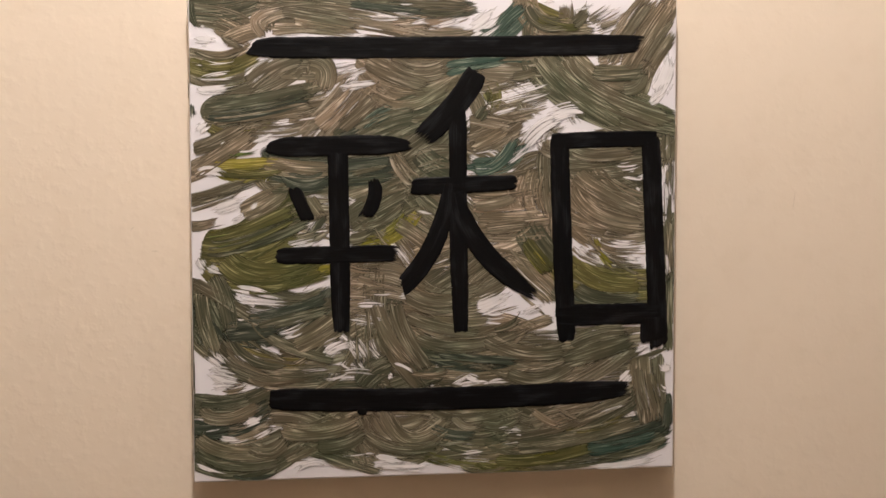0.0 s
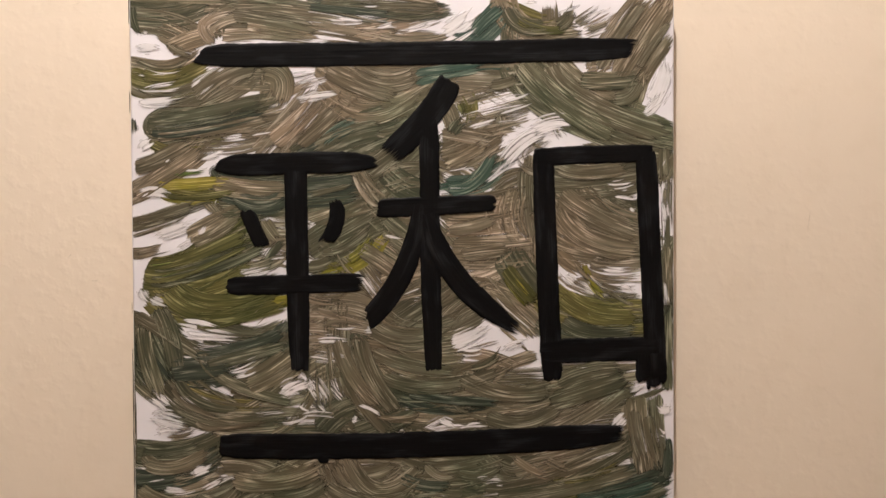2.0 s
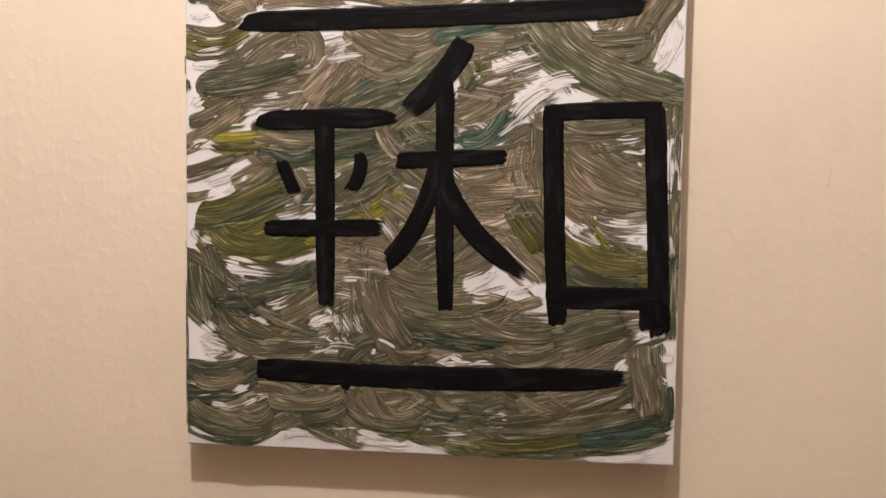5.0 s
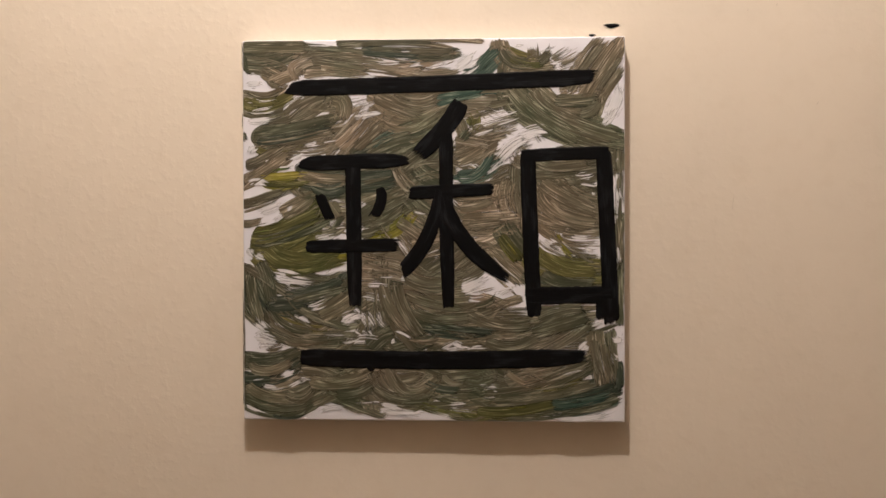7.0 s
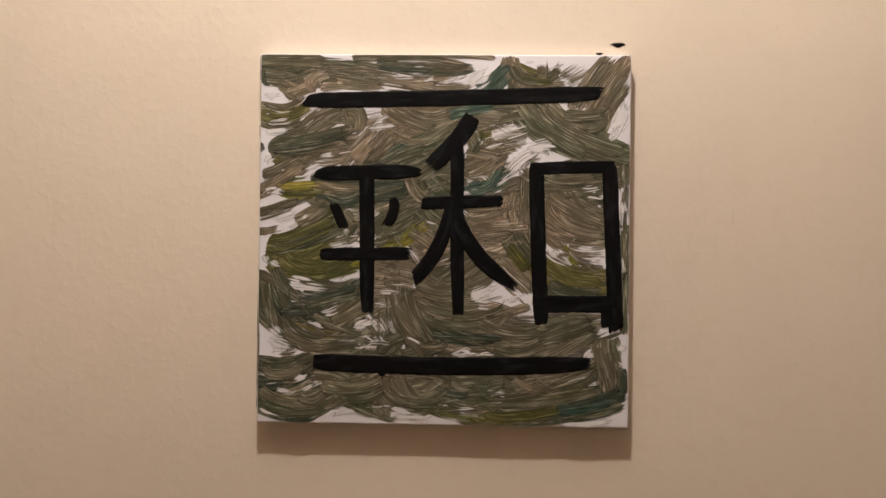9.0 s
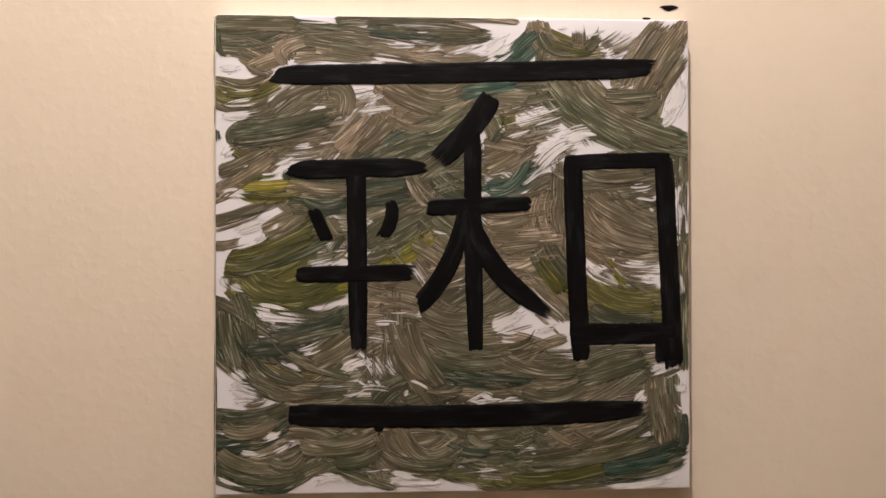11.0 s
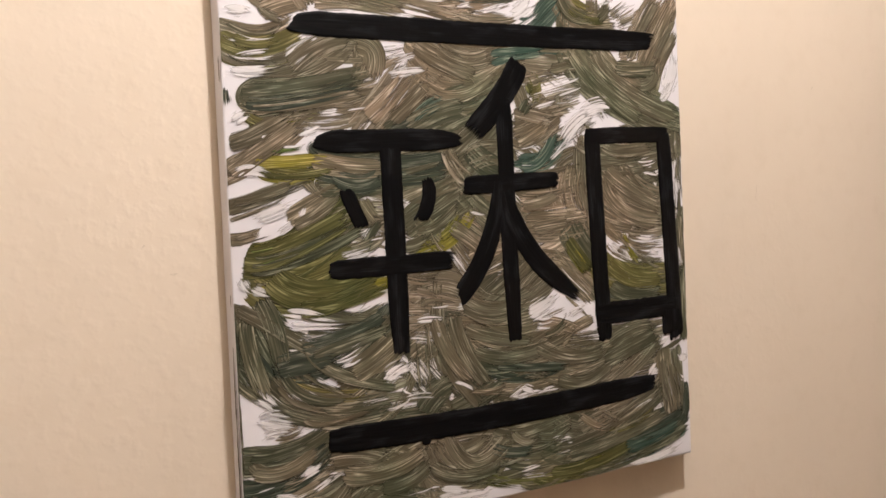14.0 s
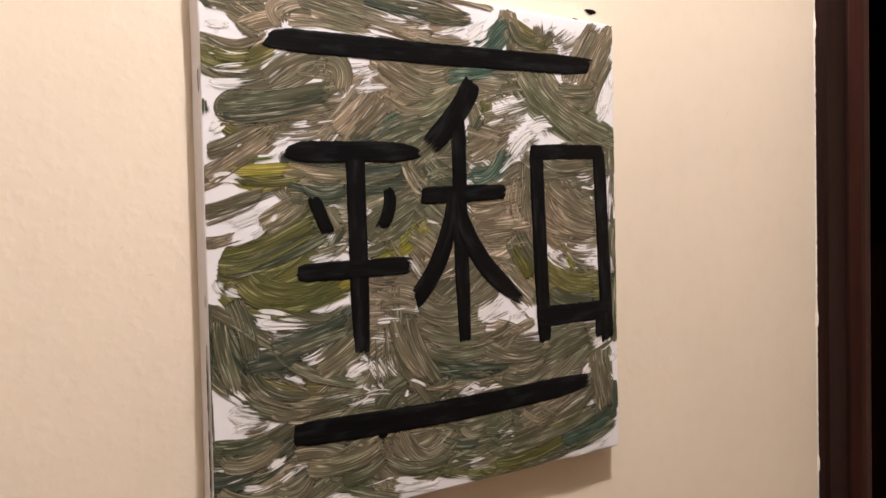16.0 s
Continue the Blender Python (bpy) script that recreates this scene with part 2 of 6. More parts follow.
part("jamb", block((0.03, 0.0, 0), (0.085, 0.12, 2.10), 0.002), WOOD, door)
part("far_jamb", block((0.97, 0.0, 0), (1.025, 0.12, 2.10), 0.002), WOOD, door)
part("head_jamb", block((0.085, 0.0, 2.06), (0.97, 0.12, 2.10), 0.002), WOOD, door)
# added passage: dark wood on every surface stands in for the unlit black there
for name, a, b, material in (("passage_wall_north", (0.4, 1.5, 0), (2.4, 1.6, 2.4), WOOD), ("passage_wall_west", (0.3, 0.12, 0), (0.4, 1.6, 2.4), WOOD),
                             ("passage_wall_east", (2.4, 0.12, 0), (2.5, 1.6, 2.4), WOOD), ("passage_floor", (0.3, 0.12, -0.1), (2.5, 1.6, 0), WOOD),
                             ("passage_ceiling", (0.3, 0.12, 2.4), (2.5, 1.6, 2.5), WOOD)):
    tagged(part(name, block(a, b), material), "added passage beyond the doorway, its unlit look put into dark wood colour", name.split("_")[1], kind="structure")


def caulk_line():
    """The uneven bead of wall paint and filler along the casing."""
    bm = bmesh.new()
    rows = []
    for i in range(1001):
        z = 0.3 + i * 0.002
        wide = 0.0007 + 0.0006 * noise.noise((z * 40, 0, 1)) + 0.0012 * max(0, noise.noise((z * 11, 3, 2)))
        out = 0.0007 + 0.0006 * noise.noise((z * 150, 7, 4)) + 0.007 * max(0, noise.noise((z * 22, 5, 9)) - 0.22)
        rows.append([bm.verts.new(p) for p in ((EAST - 0.002 - wide, -0.0002, z), (EAST - 0.001 - wide * 0.4, -out, z), (EAST + 0.0012, -out * 1.7 - 0.0006, z), (EAST + 0.002, -0.0002, z))])
    for a, b in zip(rows, rows[1:]):
        for k in range(3):
            bm.faces.new((a[k], a[k + 1], b[k + 1], b[k]))
    bmesh.ops.recalc_face_normals(bm, faces=bm.faces[:])
    return bm


tagged(part("trim", caulk_line(), CAULK), "uneven white filler bead between wall and casing", "trim", kind="structure")

# ---- the painting ----
Z0, HALF, DEEP = 1.5, 0.2, 0.018
painting = tagged(new("painting"), "square canvas, black brush lettering over swirled umber and green paint", "painting")
painting.location = (0, 0, Z0)


def stretched_canvas():
    bm = block((-HALF, -DEEP, -HALF), (HALF, -0.0006, HALF), 0.0018, 3)
    bmesh.ops.subdivide_edges(bm, edges=[e for e in bm.edges if e.calc_length() > 0.3], cuts=24, use_grid_fill=True)
    for v in bm.verts:
        edge = max(abs(v.co.x), abs(v.co.z))
        if v.co.y < -DEEP + 0.001 and edge < HALF - 0.004:
            v.co.y += 0.0002 * noise.noise((v.co.x * 14, v.co.z * 14, 2))
        elif edge > HALF - 0.001:
            v.co += 0.0005 * Vector((noise.noise((v.co.x * 20, v.co.y * 60, v.co.z * 20)), 0, noise.noise((v.co.x * 20, 5, v.co.z * 20))))
    for f in bm.faces:
        f.smooth = True
    return bm


part("canvas", stretched_canvas(), CLOTH, painting, "white primed canvas wrapped over its stretcher")


def bezier(a, m, b, s):
    """A curve from a to b that passes through m at its middle: the point and the unit direction at s."""
    c = 2 * m - (a + b) / 2
    p = a * (1 - s) ** 2 + c * 2 * s * (1 - s) + b * s * s
    d = (c - a) * (1 - s) + (b - c) * s
    return p, d.normalized()


def ribbon_object(name, verts, faces, uvs, material, smooth):
    me = bpy.data.meshes.new(name)
    me.from_pydata(verts, [], faces)
    layer = me.uv_layers.new(name="UVMap")
    index = np.empty(len(me.loops), dtype=np.int32)
    me.loops.foreach_get("vertex_index", index)
    layer.data.foreach_set("uv", np.asarray(uvs, dtype=np.float32)[index].ravel())
    me.polygons.foreach_set("use_smooth", [smooth] * len(me.polygons))
    me.materials.append(material)
    ob = new(name, me)
    ob.parent = painting
    return ob


strokes = 0
LIMIT = 199.3


def stroke(x0, z0, xm, zm, x1, z1, width, colour, dry, name="brush_stroke"):
    """One drag of a bristle brush, in millimetres from the middle of the canvas: from (x0, z0) over (xm, zm) to (x1, z1). dry: how much of it skips."""
    global strokes
    strokes += 1
    bare = name == "bare_patch"
    rng = random.Random(strokes * 7 + 1)
    a, m, b = Vector((x0, z0)), Vector((xm, zm)), Vector((x1, z1))
    length = (m - a).length + (b - m).length
    count, steps = max(4, round(width / 0.9)), max(8, round(length / 2.2))
    lift = 0.05 + strokes * 0.0010
    seed = strokes * 3.7
    verts, uvs, loads = [], [], []
    cols = []
    for j in range(count + 1):
        v = j / count * 2 - 1
        cols.append((v, lift + 0.06 * rng.random() + 0.05 * abs(v) ** 6, rng.uniform(-0.3, 0.3)))
    for i in range(steps + 1):
        s = (i / steps) * 1.10 - 0.05
        p, d = bezier(a, m, b, s)
        across = Vector((-d.y, d.x))
        run = s * length
        for v, high, drift in cols:
            off = v * width * 0.54
            w = p + across * (off + drift * s + 0.5 * noise.noise((off * 0.5, run * 0.05, seed + 2)))
            verts.append((max(-LIMIT, min(LIMIT, w.x)) / 1000, -DEEP - high / 1000, max(-LIMIT, min(LIMIT, w.y)) / 1000))
            uvs.append((run + seed * 9, off + seed * 3))
            # how much paint the bristles leave: less at both ends, along the rims and where the brush ran dry
            rim = (1 - abs(v)) * width / 2
            bow = 0.34 * width * (1 - math.sqrt(max(0.0, 1 - v * v)))
            head = (i / steps) * length - bow + 1.5 * noise.noise((off * 0.4, seed, 1))
            tail = (1 - i / steps) * length - bow * 1.3 + (1.5 + 5 * dry) * noise.noise((off * 0.4, seed, 9))
            if bare:
                # a scraped patch: bristle lines of the paint stay in it, more towards its rims
                load = 0.70 - 0.42 * dry + 0.32 * noise.noise((off * 0.9, run * 0.02, seed)) + 0.16 * noise.noise((off * 2.1, run * 0.04, seed))
                load -= 0.30 * max(0, 1 - rim / (0.30 * width)) + 0.5 * max(0, 1 - head / (0.18 * length + 2)) + 0.6 * max(0, 1 - tail / (0.30 * length + 3))
                loads.append(load)
                continue
            load = 0.87 - 0.60 * dry - 0.16 * dry * s + 0.40 * noise.noise((off * 0.16, run * 0.03, seed)) * (0.35 + dry)
            load -= 0.45 * max(0, 1 - rim / 1.4) + 0.62 * max(0, 1 - head / 5) + 0.62 * max(0, 1 - tail / (9 + 14 * dry))
            loads.append(load)
    n = count + 1
    faces = [(i * n + j, i * n + n + j, i * n + n + j + 1, i * n + j + 1) for i in range(steps) for j in range(count)]
    faces = [f for f in faces if max(loads[k] for k in f) > 0.20]
    used = sorted({k for f in faces for k in f})
    at = {k: q for q, k in enumerate(used)}
    ob = ribbon_object(name, [verts[k] for k in used], [tuple(at[k] for k in f) for f in faces], [uvs[k] for k in used], PAINTS[colour], True)
    ob.data.attributes.new("load", "FLOAT", "POINT").data.foreach_set("value", [loads[k] for k in used])


blacks = 0


def black_stroke(x0, z0, xm, zm, x1, z1, width, end0, end1, run0, run1, slant0=0.0, slant1=0.0, rag0=0.5, rag1=0.5):
    """One thick, opaque stroke of the lettering, with a ridged, rounded body.

    end0, end1: how wide its ends are, reached over run0 and run1; slant: how far the end is cut askew; rag: how far its bristles straggle."""
    global blacks
    blacks += 1
    a, m, b = Vector((x0, z0)), Vector((xm, zm)), Vector((x1, z1))
    length = (m - a).length + (b - m).length
    count, steps = 30, max(20, round(length / 1.1))
    seed = blacks * 5.3
    verts, faces, uvs, loads = [], [], [], []
    for i in range(steps + 1):
        s = i / steps
        p, d = bezier(a, m, b, s)
        across = Vector((-d.y, d.x))
        run = s * length
        first = s < 0.5
        end = min(run, length - run)
        rag, slant = (rag0, slant0) if first else (rag1, slant1)
        grow0, grow1 = math.sin(min(1, run / run0) * math.pi / 2), math.sin(min(1, (length - run) / run1) * math.pi / 2)
        full = width - (width - end0) * (1 - grow0) - (width - end1) * (1 - grow1)
        near = max(0, 1 - end / (5 + 2 * rag + 2 * abs(slant)))
        for j in range(count + 1):
            v = j / count * 2 - 1
            side = 3 if v > 0 else 8
            wide = full / 2 * (1 + 0.05 * noise.noise((run * 0.045, seed, side))) + 0.45 * noise.noise((run * 0.22, seed, side)) + 0.28 * noise.noise((run * 0.8, seed, side))
            wide *= 0.86 + 0.14 * math.sqrt(max(0, 1 - max(0, 1 - end / (0.16 * full + 0.5)) ** 2))
            stray = 2.0 * noise.noise((v * 2.2, seed, 1 + (not first))) + 1.2 * noise.noise((v * 7, seed, 4)) + 0.8 * noise.noise((v * 17, seed, 6))
            push = (-1 if first else 1) * near * (0.25 + rag) * stray + near * 0.5 * slant * v
            q = p + across * (v * wide) + d * push
            body = 1 - abs(v) ** 10
            rim = min(1, end / 0.6)
            h = 0.62 + (0.20 + 0.02 * blacks) * body * (0.25 + 0.75 * rim) + body * (0.09 * noise.noise((v * 9, run * 0.03, seed)) + 0.10 * abs(v) ** 3)
            verts.append((max(-LIMIT, min(LIMIT, q.x)) / 1000, -DEEP - max(0.0, h) / 1000, max(-LIMIT, min(LIMIT, q.y)) / 1000))
            uvs.append((run + seed, v * width / 2 + seed * 3))
            loads.append(1.0 - 0.36 * rag * max(0, 1 - end / (1.5 + 5 * rag)) - 0.25 * max(0, 1 - (1 - abs(v)) * width))
    n = count + 1
    for i in range(steps):
        for j in range(count):
            k = i * n + j
            faces.append((k, k + n, k + n + 1, k + 1))
    ob = ribbon_object("black_stroke", verts, faces, uvs, BLACK, True)
    ob.data.attributes.new("load", "FLOAT", "POINT").data.foreach_set("value", loads)
    ob["label"] = "thick black lettering stroke"


def edge_dab(side, z0, z1, deep):
    """Paint carried round onto the side of the canvas, between two heights in millimetres."""
    bm = bmesh.new()
    rows = []
    for i in range(13):
        z = z0 + (z1 - z0) * i / 12
        d = deep * (0.55 + 0.9 * abs(noise.noise((z * 0.2, deep, 3)))) * math.sin(math.pi * (0.08 + 0.84 * i / 12)) ** 0.5
        rows.append([bm.verts.new((side * (HALF + 0.0008), (-DEEP * 1000 + 0.8 + t * d) / 1000, z / 1000)) for t in (0, 0.5, 1)])
    for p, q in zip(rows, rows[1:]):
        for k in range(2):
            bm.faces.new((p[k], q[k], q[k + 1], p[k + 1]))
    part("edge_paint", bm, EDGE, painting)


stroke(-203.0, 184.0, -99.0, 177.0, -4.0, 170.0, 31.1, "umber", 0.45, "undercoat")
stroke(-54.0, 145.0, -8.0, 132.0, 43.0, 141.0, 33.0, "umber", 0.35, "undercoat")
stroke(29.0, 137.0, 57.0, 114.0, 93.0, 101.0, 37.7, "taupe", 0.56, "undercoat")
stroke(19.0, 88.0, 48.0, 74.0, 71.0, 57.0, 37.7, "umber", 0.50, "undercoat")
stroke(-137.0, 32.0, -101.0, 20.0, -60.0, 6.0, 39.6, "taupe", 0.52, "undercoat")
stroke(-41.0, 7.0, -18.0, -23.0, -4.0, -51.0, 45.3, "umber", 0.40, "undercoat")
stroke(24.0, 40.0, 52.0, 7.0, 88.0, -36.0, 61.3, "umber", 0.40, "undercoat")
stroke(110.0, 69.0, 144.0, 40.0, 181.0, 6.0, 70.8, "umber", 0.45, "undercoat")
stroke(110.0, -27.0, 144.0, -41.0, 181.0, -47.0, 42.5, "umber", 0.40, "undercoat")
stroke(194.0, 84.0, 195.0, -3.0, 200.0, -90.0, 11.3, "umber", 0.56, "undercoat")
stroke(-83.0, -48.0, -46.0, -86.0, -5.0, -129.0, 70.8, "umber", 0.52, "undercoat")
stroke(-28.0, -86.0, 57.0, -106.0, 169.0, -100.0, 51.9, "umber", 0.35, "undercoat")
stroke(-205.0, -170.0, -84.0, -165.0, 57.0, -173.0, 39.6, "umber", 0.50, "undercoat")
stroke(57.0, -173.0, 125.0, -162.0, 200.0, -146.0, 37.7, "umber", 0.45, "undercoat")
stroke(26.0, -85.0, 57.0, -83.0, 110.0, -88.0, 17.0, "taupe", 0.56, "undercoat")
stroke(98.0, -84.0, 144.0, -84.0, 184.0, -85.0, 21.7, "taupe", 0.58, "undercoat")
stroke(-174.0, -132.0, -138.0, -128.0, -97.0, -127.0, 28.3, "green", 0.50, "undercoat")
stroke(-73.0, 53.0, -36.0, 62.0, 1.0, 76.0, 51.9, "green", 0.35, "undercoat")
stroke(-138.0, -57.0, -110.0, -52.0, -83.0, -39.0, 16.0, "green", 0.58, "undercoat")
stroke(76.0, 175.0, 105.0, 166.0, 143.0, 167.0, 23.6, "umber", 0.50, "undercoat")
stroke(-138.0, -130.0, -37.0, -135.0, 57.0, -130.0, 18.9, "umber", 0.40, "undercoat")
stroke(-143.0, -141.0, -74.0, -148.0, 5.0, -149.0, 14.2, "umber", 0.15, "undercoat")
stroke(-9.0, -148.0, 57.0, -146.0, 157.0, -140.0, 14.2, "umber", 0.20, "undercoat")
stroke(-106.0, -124.0, -56.0, -125.0, -5.0, -126.0, 11.3, "green", 0.25, "undercoat")
stroke(91.0, 75.0, 93.0, 16.0, 97.0, -55.0, 12.3, "umber", 0.15, "undercoat")
stroke(-20.0, 30.0, -6.0, 26.0, 12.0, 23.0, 16.0, "umber", 0.15, "undercoat")
stroke(-4.0, -122.0, 38.0, -127.0, 105.0, -125.0, 10.4, "umber", 0.35, "undercoat")
stroke(-204.0, 182.0, -171.0, 181.0, -143.0, 190.0, 21.7, "green", 0.05)
stroke(-199.0, 174.0, -171.0, 171.0, -149.0, 160.0, 18.9, "umber", 0.15)
stroke(-182.0, 169.0, -162.0, 160.0, -149.0, 154.0, 16.0, "umber", 0.20)
stroke(-140.0, 160.0, -134.0, 178.0, -99.0, 181.0, 16.0, "umber", 0.20)
stroke(-144.0, 178.0, -81.0, 177.0, -8.0, 165.0, 18.9, "umber", 0.25)
stroke(-135.0, 165.0, -100.0, 167.0, -59.0, 163.0, 13.2, "taupe", 0.30)
stroke(-148.0, 193.0, -99.0, 187.0, -36.0, 179.0, 12.3, "green", 0.15)
stroke(-72.0, 192.0, -27.0, 182.0, 34.0, 186.0, 13.2, "deep", 0.20)
stroke(-63.0, 195.0, -27.0, 196.0, 29.0, 188.0, 6.6, "umber", 0.20)
stroke(-72.0, 170.0, -27.0, 167.0, 34.0, 166.0, 10.4, "taupe", 0.45)
stroke(-41.0, 168.0, 1.0, 175.0, 34.0, 186.0, 14.2, "taupe", 0.50)
stroke(-18.0, 163.0, 29.0, 166.0, 59.0, 186.0, 7.5, "umber", 0.30)
stroke(10.0, 140.0, 48.0, 164.0, 71.0, 189.0, 19.8, "teal", 0.10)
stroke(69.0, 197.0, 88.0, 170.0, 133.0, 170.0, 20.8, "umber", 0.15)
stroke(71.0, 191.0, 97.0, 181.0, 107.0, 183.0, 9.4, "olive", 0.30)
stroke(81.0, 184.0, 75.0, 165.0, 81.0, 154.0, 16.0, "green", 0.20)
stroke(105.0, 172.0, 106.0, 185.0, 103.0, 200.0, 16.0, "umber", 0.30)
stroke(114.0, 174.0, 121.0, 185.0, 124.0, 200.0, 11.3, "umber", 0.40)
stroke(124.0, 176.0, 138.0, 185.0, 157.0, 200.0, 10.4, "taupe", 0.50)
stroke(129.0, 169.0, 148.0, 178.0, 167.0, 192.0, 13.2, "taupe", 0.52)
stroke(138.0, 142.0, 158.0, 172.0, 182.0, 201.0, 18.9, "umber", 0.30)
stroke(158.0, 133.0, 173.0, 158.0, 200.0, 202.0, 18.9, "umber", 0.12)
stroke(172.0, 124.0, 178.0, 141.0, 199.0, 170.0, 12.3, "umber", 0.10)
stroke(-204.0, 145.0, -173.0, 141.0, -150.0, 152.0, 11.3, "umber", 0.25)
stroke(-204.0, 134.0, -173.0, 128.0, -138.0, 143.0, 19.8, "olive", 0.20)
stroke(-204.0, 129.0, -171.0, 120.0, -144.0, 131.0, 8.5, "taupe", 0.40)
stroke(-174.0, 113.0, -140.0, 124.0, -111.0, 142.0, 23.6, "umber", 0.10)
stroke(-131.0, 135.0, -109.0, 135.0, -92.0, 138.0, 20.8, "umber", 0.02)
stroke(-99.0, 144.0, -97.0, 128.0, -104.0, 114.0, 21.7, "umber", 0.02)
stroke(-180.0, 106.0, -149.0, 109.0, -93.0, 121.0, 11.3, "green", 0.15)
stroke(-186.0, 94.0, -178.0, 107.0, -140.0, 113.0, 9.4, "green", 0.20)
stroke(-188.0, 96.0, -154.0, 96.0, -100.0, 113.0, 10.4, "green", 0.15)
stroke(-187.0, 88.0, -154.0, 91.0, -107.0, 104.0, 10.4, "umber", 0.20)
stroke(-184.0, 80.0, -158.0, 84.0, -125.0, 95.0, 8.5, "olive", 0.30)
stroke(-187.0, 83.0, -172.0, 87.0, -149.0, 89.0, 6.6, "green", 0.30)
stroke(-154.0, 87.0, -118.0, 88.0, -80.0, 103.0, 18.9, "taupe", 0.50)
stroke(-127.0, 98.0, -100.0, 103.0, -82.0, 112.0, 18.9, "umber", 0.30)
stroke(-109.0, 75.0, -87.0, 99.0, -61.0, 131.0, 21.7, "taupe", 0.30)
stroke(-89.0, 72.0, -64.0, 97.0, -36.0, 122.0, 25.5, "umber", 0.20)
stroke(-202.0, 104.0, -202.0, 98.0, -201.0, 91.0, 6.6, "umber", 0.20)
stroke(-206.0, 47.0, -176.0, 63.0, -141.0, 91.0, 16.0, "umber", 0.20)
stroke(-203.0, 45.0, -172.0, 59.0, -143.0, 81.0, 7.5, "taupe", 0.40)
stroke(-91.0, 119.0, -68.0, 131.0, -38.0, 137.0, 14.2, "taupe", 0.62)
stroke(-89.0, 135.0, -68.0, 139.0, -41.0, 143.0, 7.5, "taupe", 0.62)
stroke(-64.0, 145.0, -41.0, 130.0, -4.0, 122.0, 19.8, "umber", 0.15)
stroke(-59.0, 133.0, -22.0, 117.0, 29.0, 144.0, 29.2, "umber", 0.10)
stroke(-55.0, 113.0, -18.0, 103.0, 29.0, 128.0, 25.5, "umber", 0.20)
stroke(-41.0, 97.0, -16.0, 90.0, 15.0, 104.0, 24.5, "umber", 0.10)
stroke(1.0, 137.0, 34.0, 143.0, 76.0, 145.0, 12.3, "teal", 0.20)
stroke(34.0, 138.0, 67.0, 136.0, 100.0, 140.0, 21.7, "taupe", 0.30)
stroke(33.0, 113.0, 67.0, 121.0, 97.0, 129.0, 19.8, "taupe", 0.52)
stroke(29.0, 98.0, 67.0, 107.0, 97.0, 117.0, 18.9, "taupe", 0.50)
stroke(29.0, 90.0, 57.0, 98.0, 86.0, 103.0, 14.2, "umber", 0.30)
stroke(39.0, 125.0, 45.0, 114.0, 42.0, 99.0, 13.2, "olive", 0.20)
stroke(71.0, 113.0, 68.0, 101.0, 66.0, 87.0, 6.6, "umber", 0.10)
stroke(81.0, 149.0, 119.0, 114.0, 201.0, 89.0, 33.0, "green", 0.08)
stroke(105.0, 147.0, 138.0, 120.0, 187.0, 99.0, 24.5, "umber", 0.10)
stroke(129.0, 135.0, 153.0, 128.0, 180.0, 143.0, 21.7, "umber", 0.10)
stroke(167.0, 113.0, 172.0, 127.0, 174.0, 140.0, 12.3, "umber", 0.10)
stroke(143.0, 99.0, 168.0, 88.0, 201.0, 84.0, 12.3, "umber", 0.30)
stroke(-82.0, 70.0, -46.0, 89.0, -6.0, 105.0, 29.2, "green", 0.10)
stroke(-73.0, 71.0, -50.0, 89.0, -27.0, 106.0, 11.3, "teal", 0.30)
stroke(-36.0, 52.0, -9.0, 71.0, 22.0, 97.0, 30.2, "umber", 0.10)
stroke(24.0, 77.0, 48.0, 87.0, 69.0, 102.0, 28.3, "umber", 0.15)
stroke(26.0, 57.0, 57.0, 61.0, 68.0, 85.0, 15.1, "teal", 0.15)
stroke(19.0, 51.0, 43.0, 53.0, 64.0, 61.0, 9.4, "taupe", 0.50)
stroke(57.0, 71.0, 86.0, 84.0, 110.0, 103.0, 16.0, "taupe", 0.65)
stroke(105.0, 106.0, 120.0, 94.0, 127.0, 79.0, 11.3, "umber", 0.62)
stroke(98.0, 103.0, 95.0, 94.0, 98.0, 82.0, 8.5, "taupe", 0.54)
stroke(87.0, 96.0, 95.0, 85.0, 112.0, 80.0, 4.7, "umber", 0.30)
stroke(57.0, 58.0, 76.0, 68.0, 93.0, 70.0, 12.3, "taupe", 0.54)
stroke(59.0, 49.0, 78.0, 61.0, 93.0, 61.0, 16.0, "umber", 0.30)
stroke(-179.0, 56.0, -154.0, 50.0, -114.0, 58.0, 16.0, "yellow", 0.20)
stroke(-141.0, 66.0, -109.0, 58.0, -59.0, 68.0, 27.4, "green", 0.12)
stroke(-137.0, 45.0, -100.0, 48.0, -41.0, 59.0, 23.6, "green", 0.10)
stroke(-203.0, 27.0, -172.0, 36.0, -134.0, 51.0, 11.3, "umber", 0.30)
stroke(-201.0, 19.0, -172.0, 28.0, -148.0, 39.0, 4.7, "taupe", 0.54)
stroke(-204.0, 7.0, -184.0, 9.0, -172.0, 17.0, 9.4, "umber", 0.40)
stroke(-202.0, 2.0, -179.0, 7.0, -164.0, 11.0, 3.8, "umber", 0.50)
stroke(-146.0, 45.0, -139.0, 37.0, -131.0, 27.0, 8.5, "umber", 0.20)
stroke(-159.0, 16.0, -132.0, 30.0, -96.0, 49.0, 19.8, "umber", 0.20)
stroke(-191.0, -11.0, -155.0, -4.0, -107.0, 30.0, 31.1, "olive", 0.10)
stroke(-184.0, -20.0, -151.0, -28.0, -101.0, -6.0, 31.1, "olive", 0.10)
stroke(-190.0, -3.0, -173.0, -5.0, -155.0, 3.0, 7.5, "grass", 0.30)
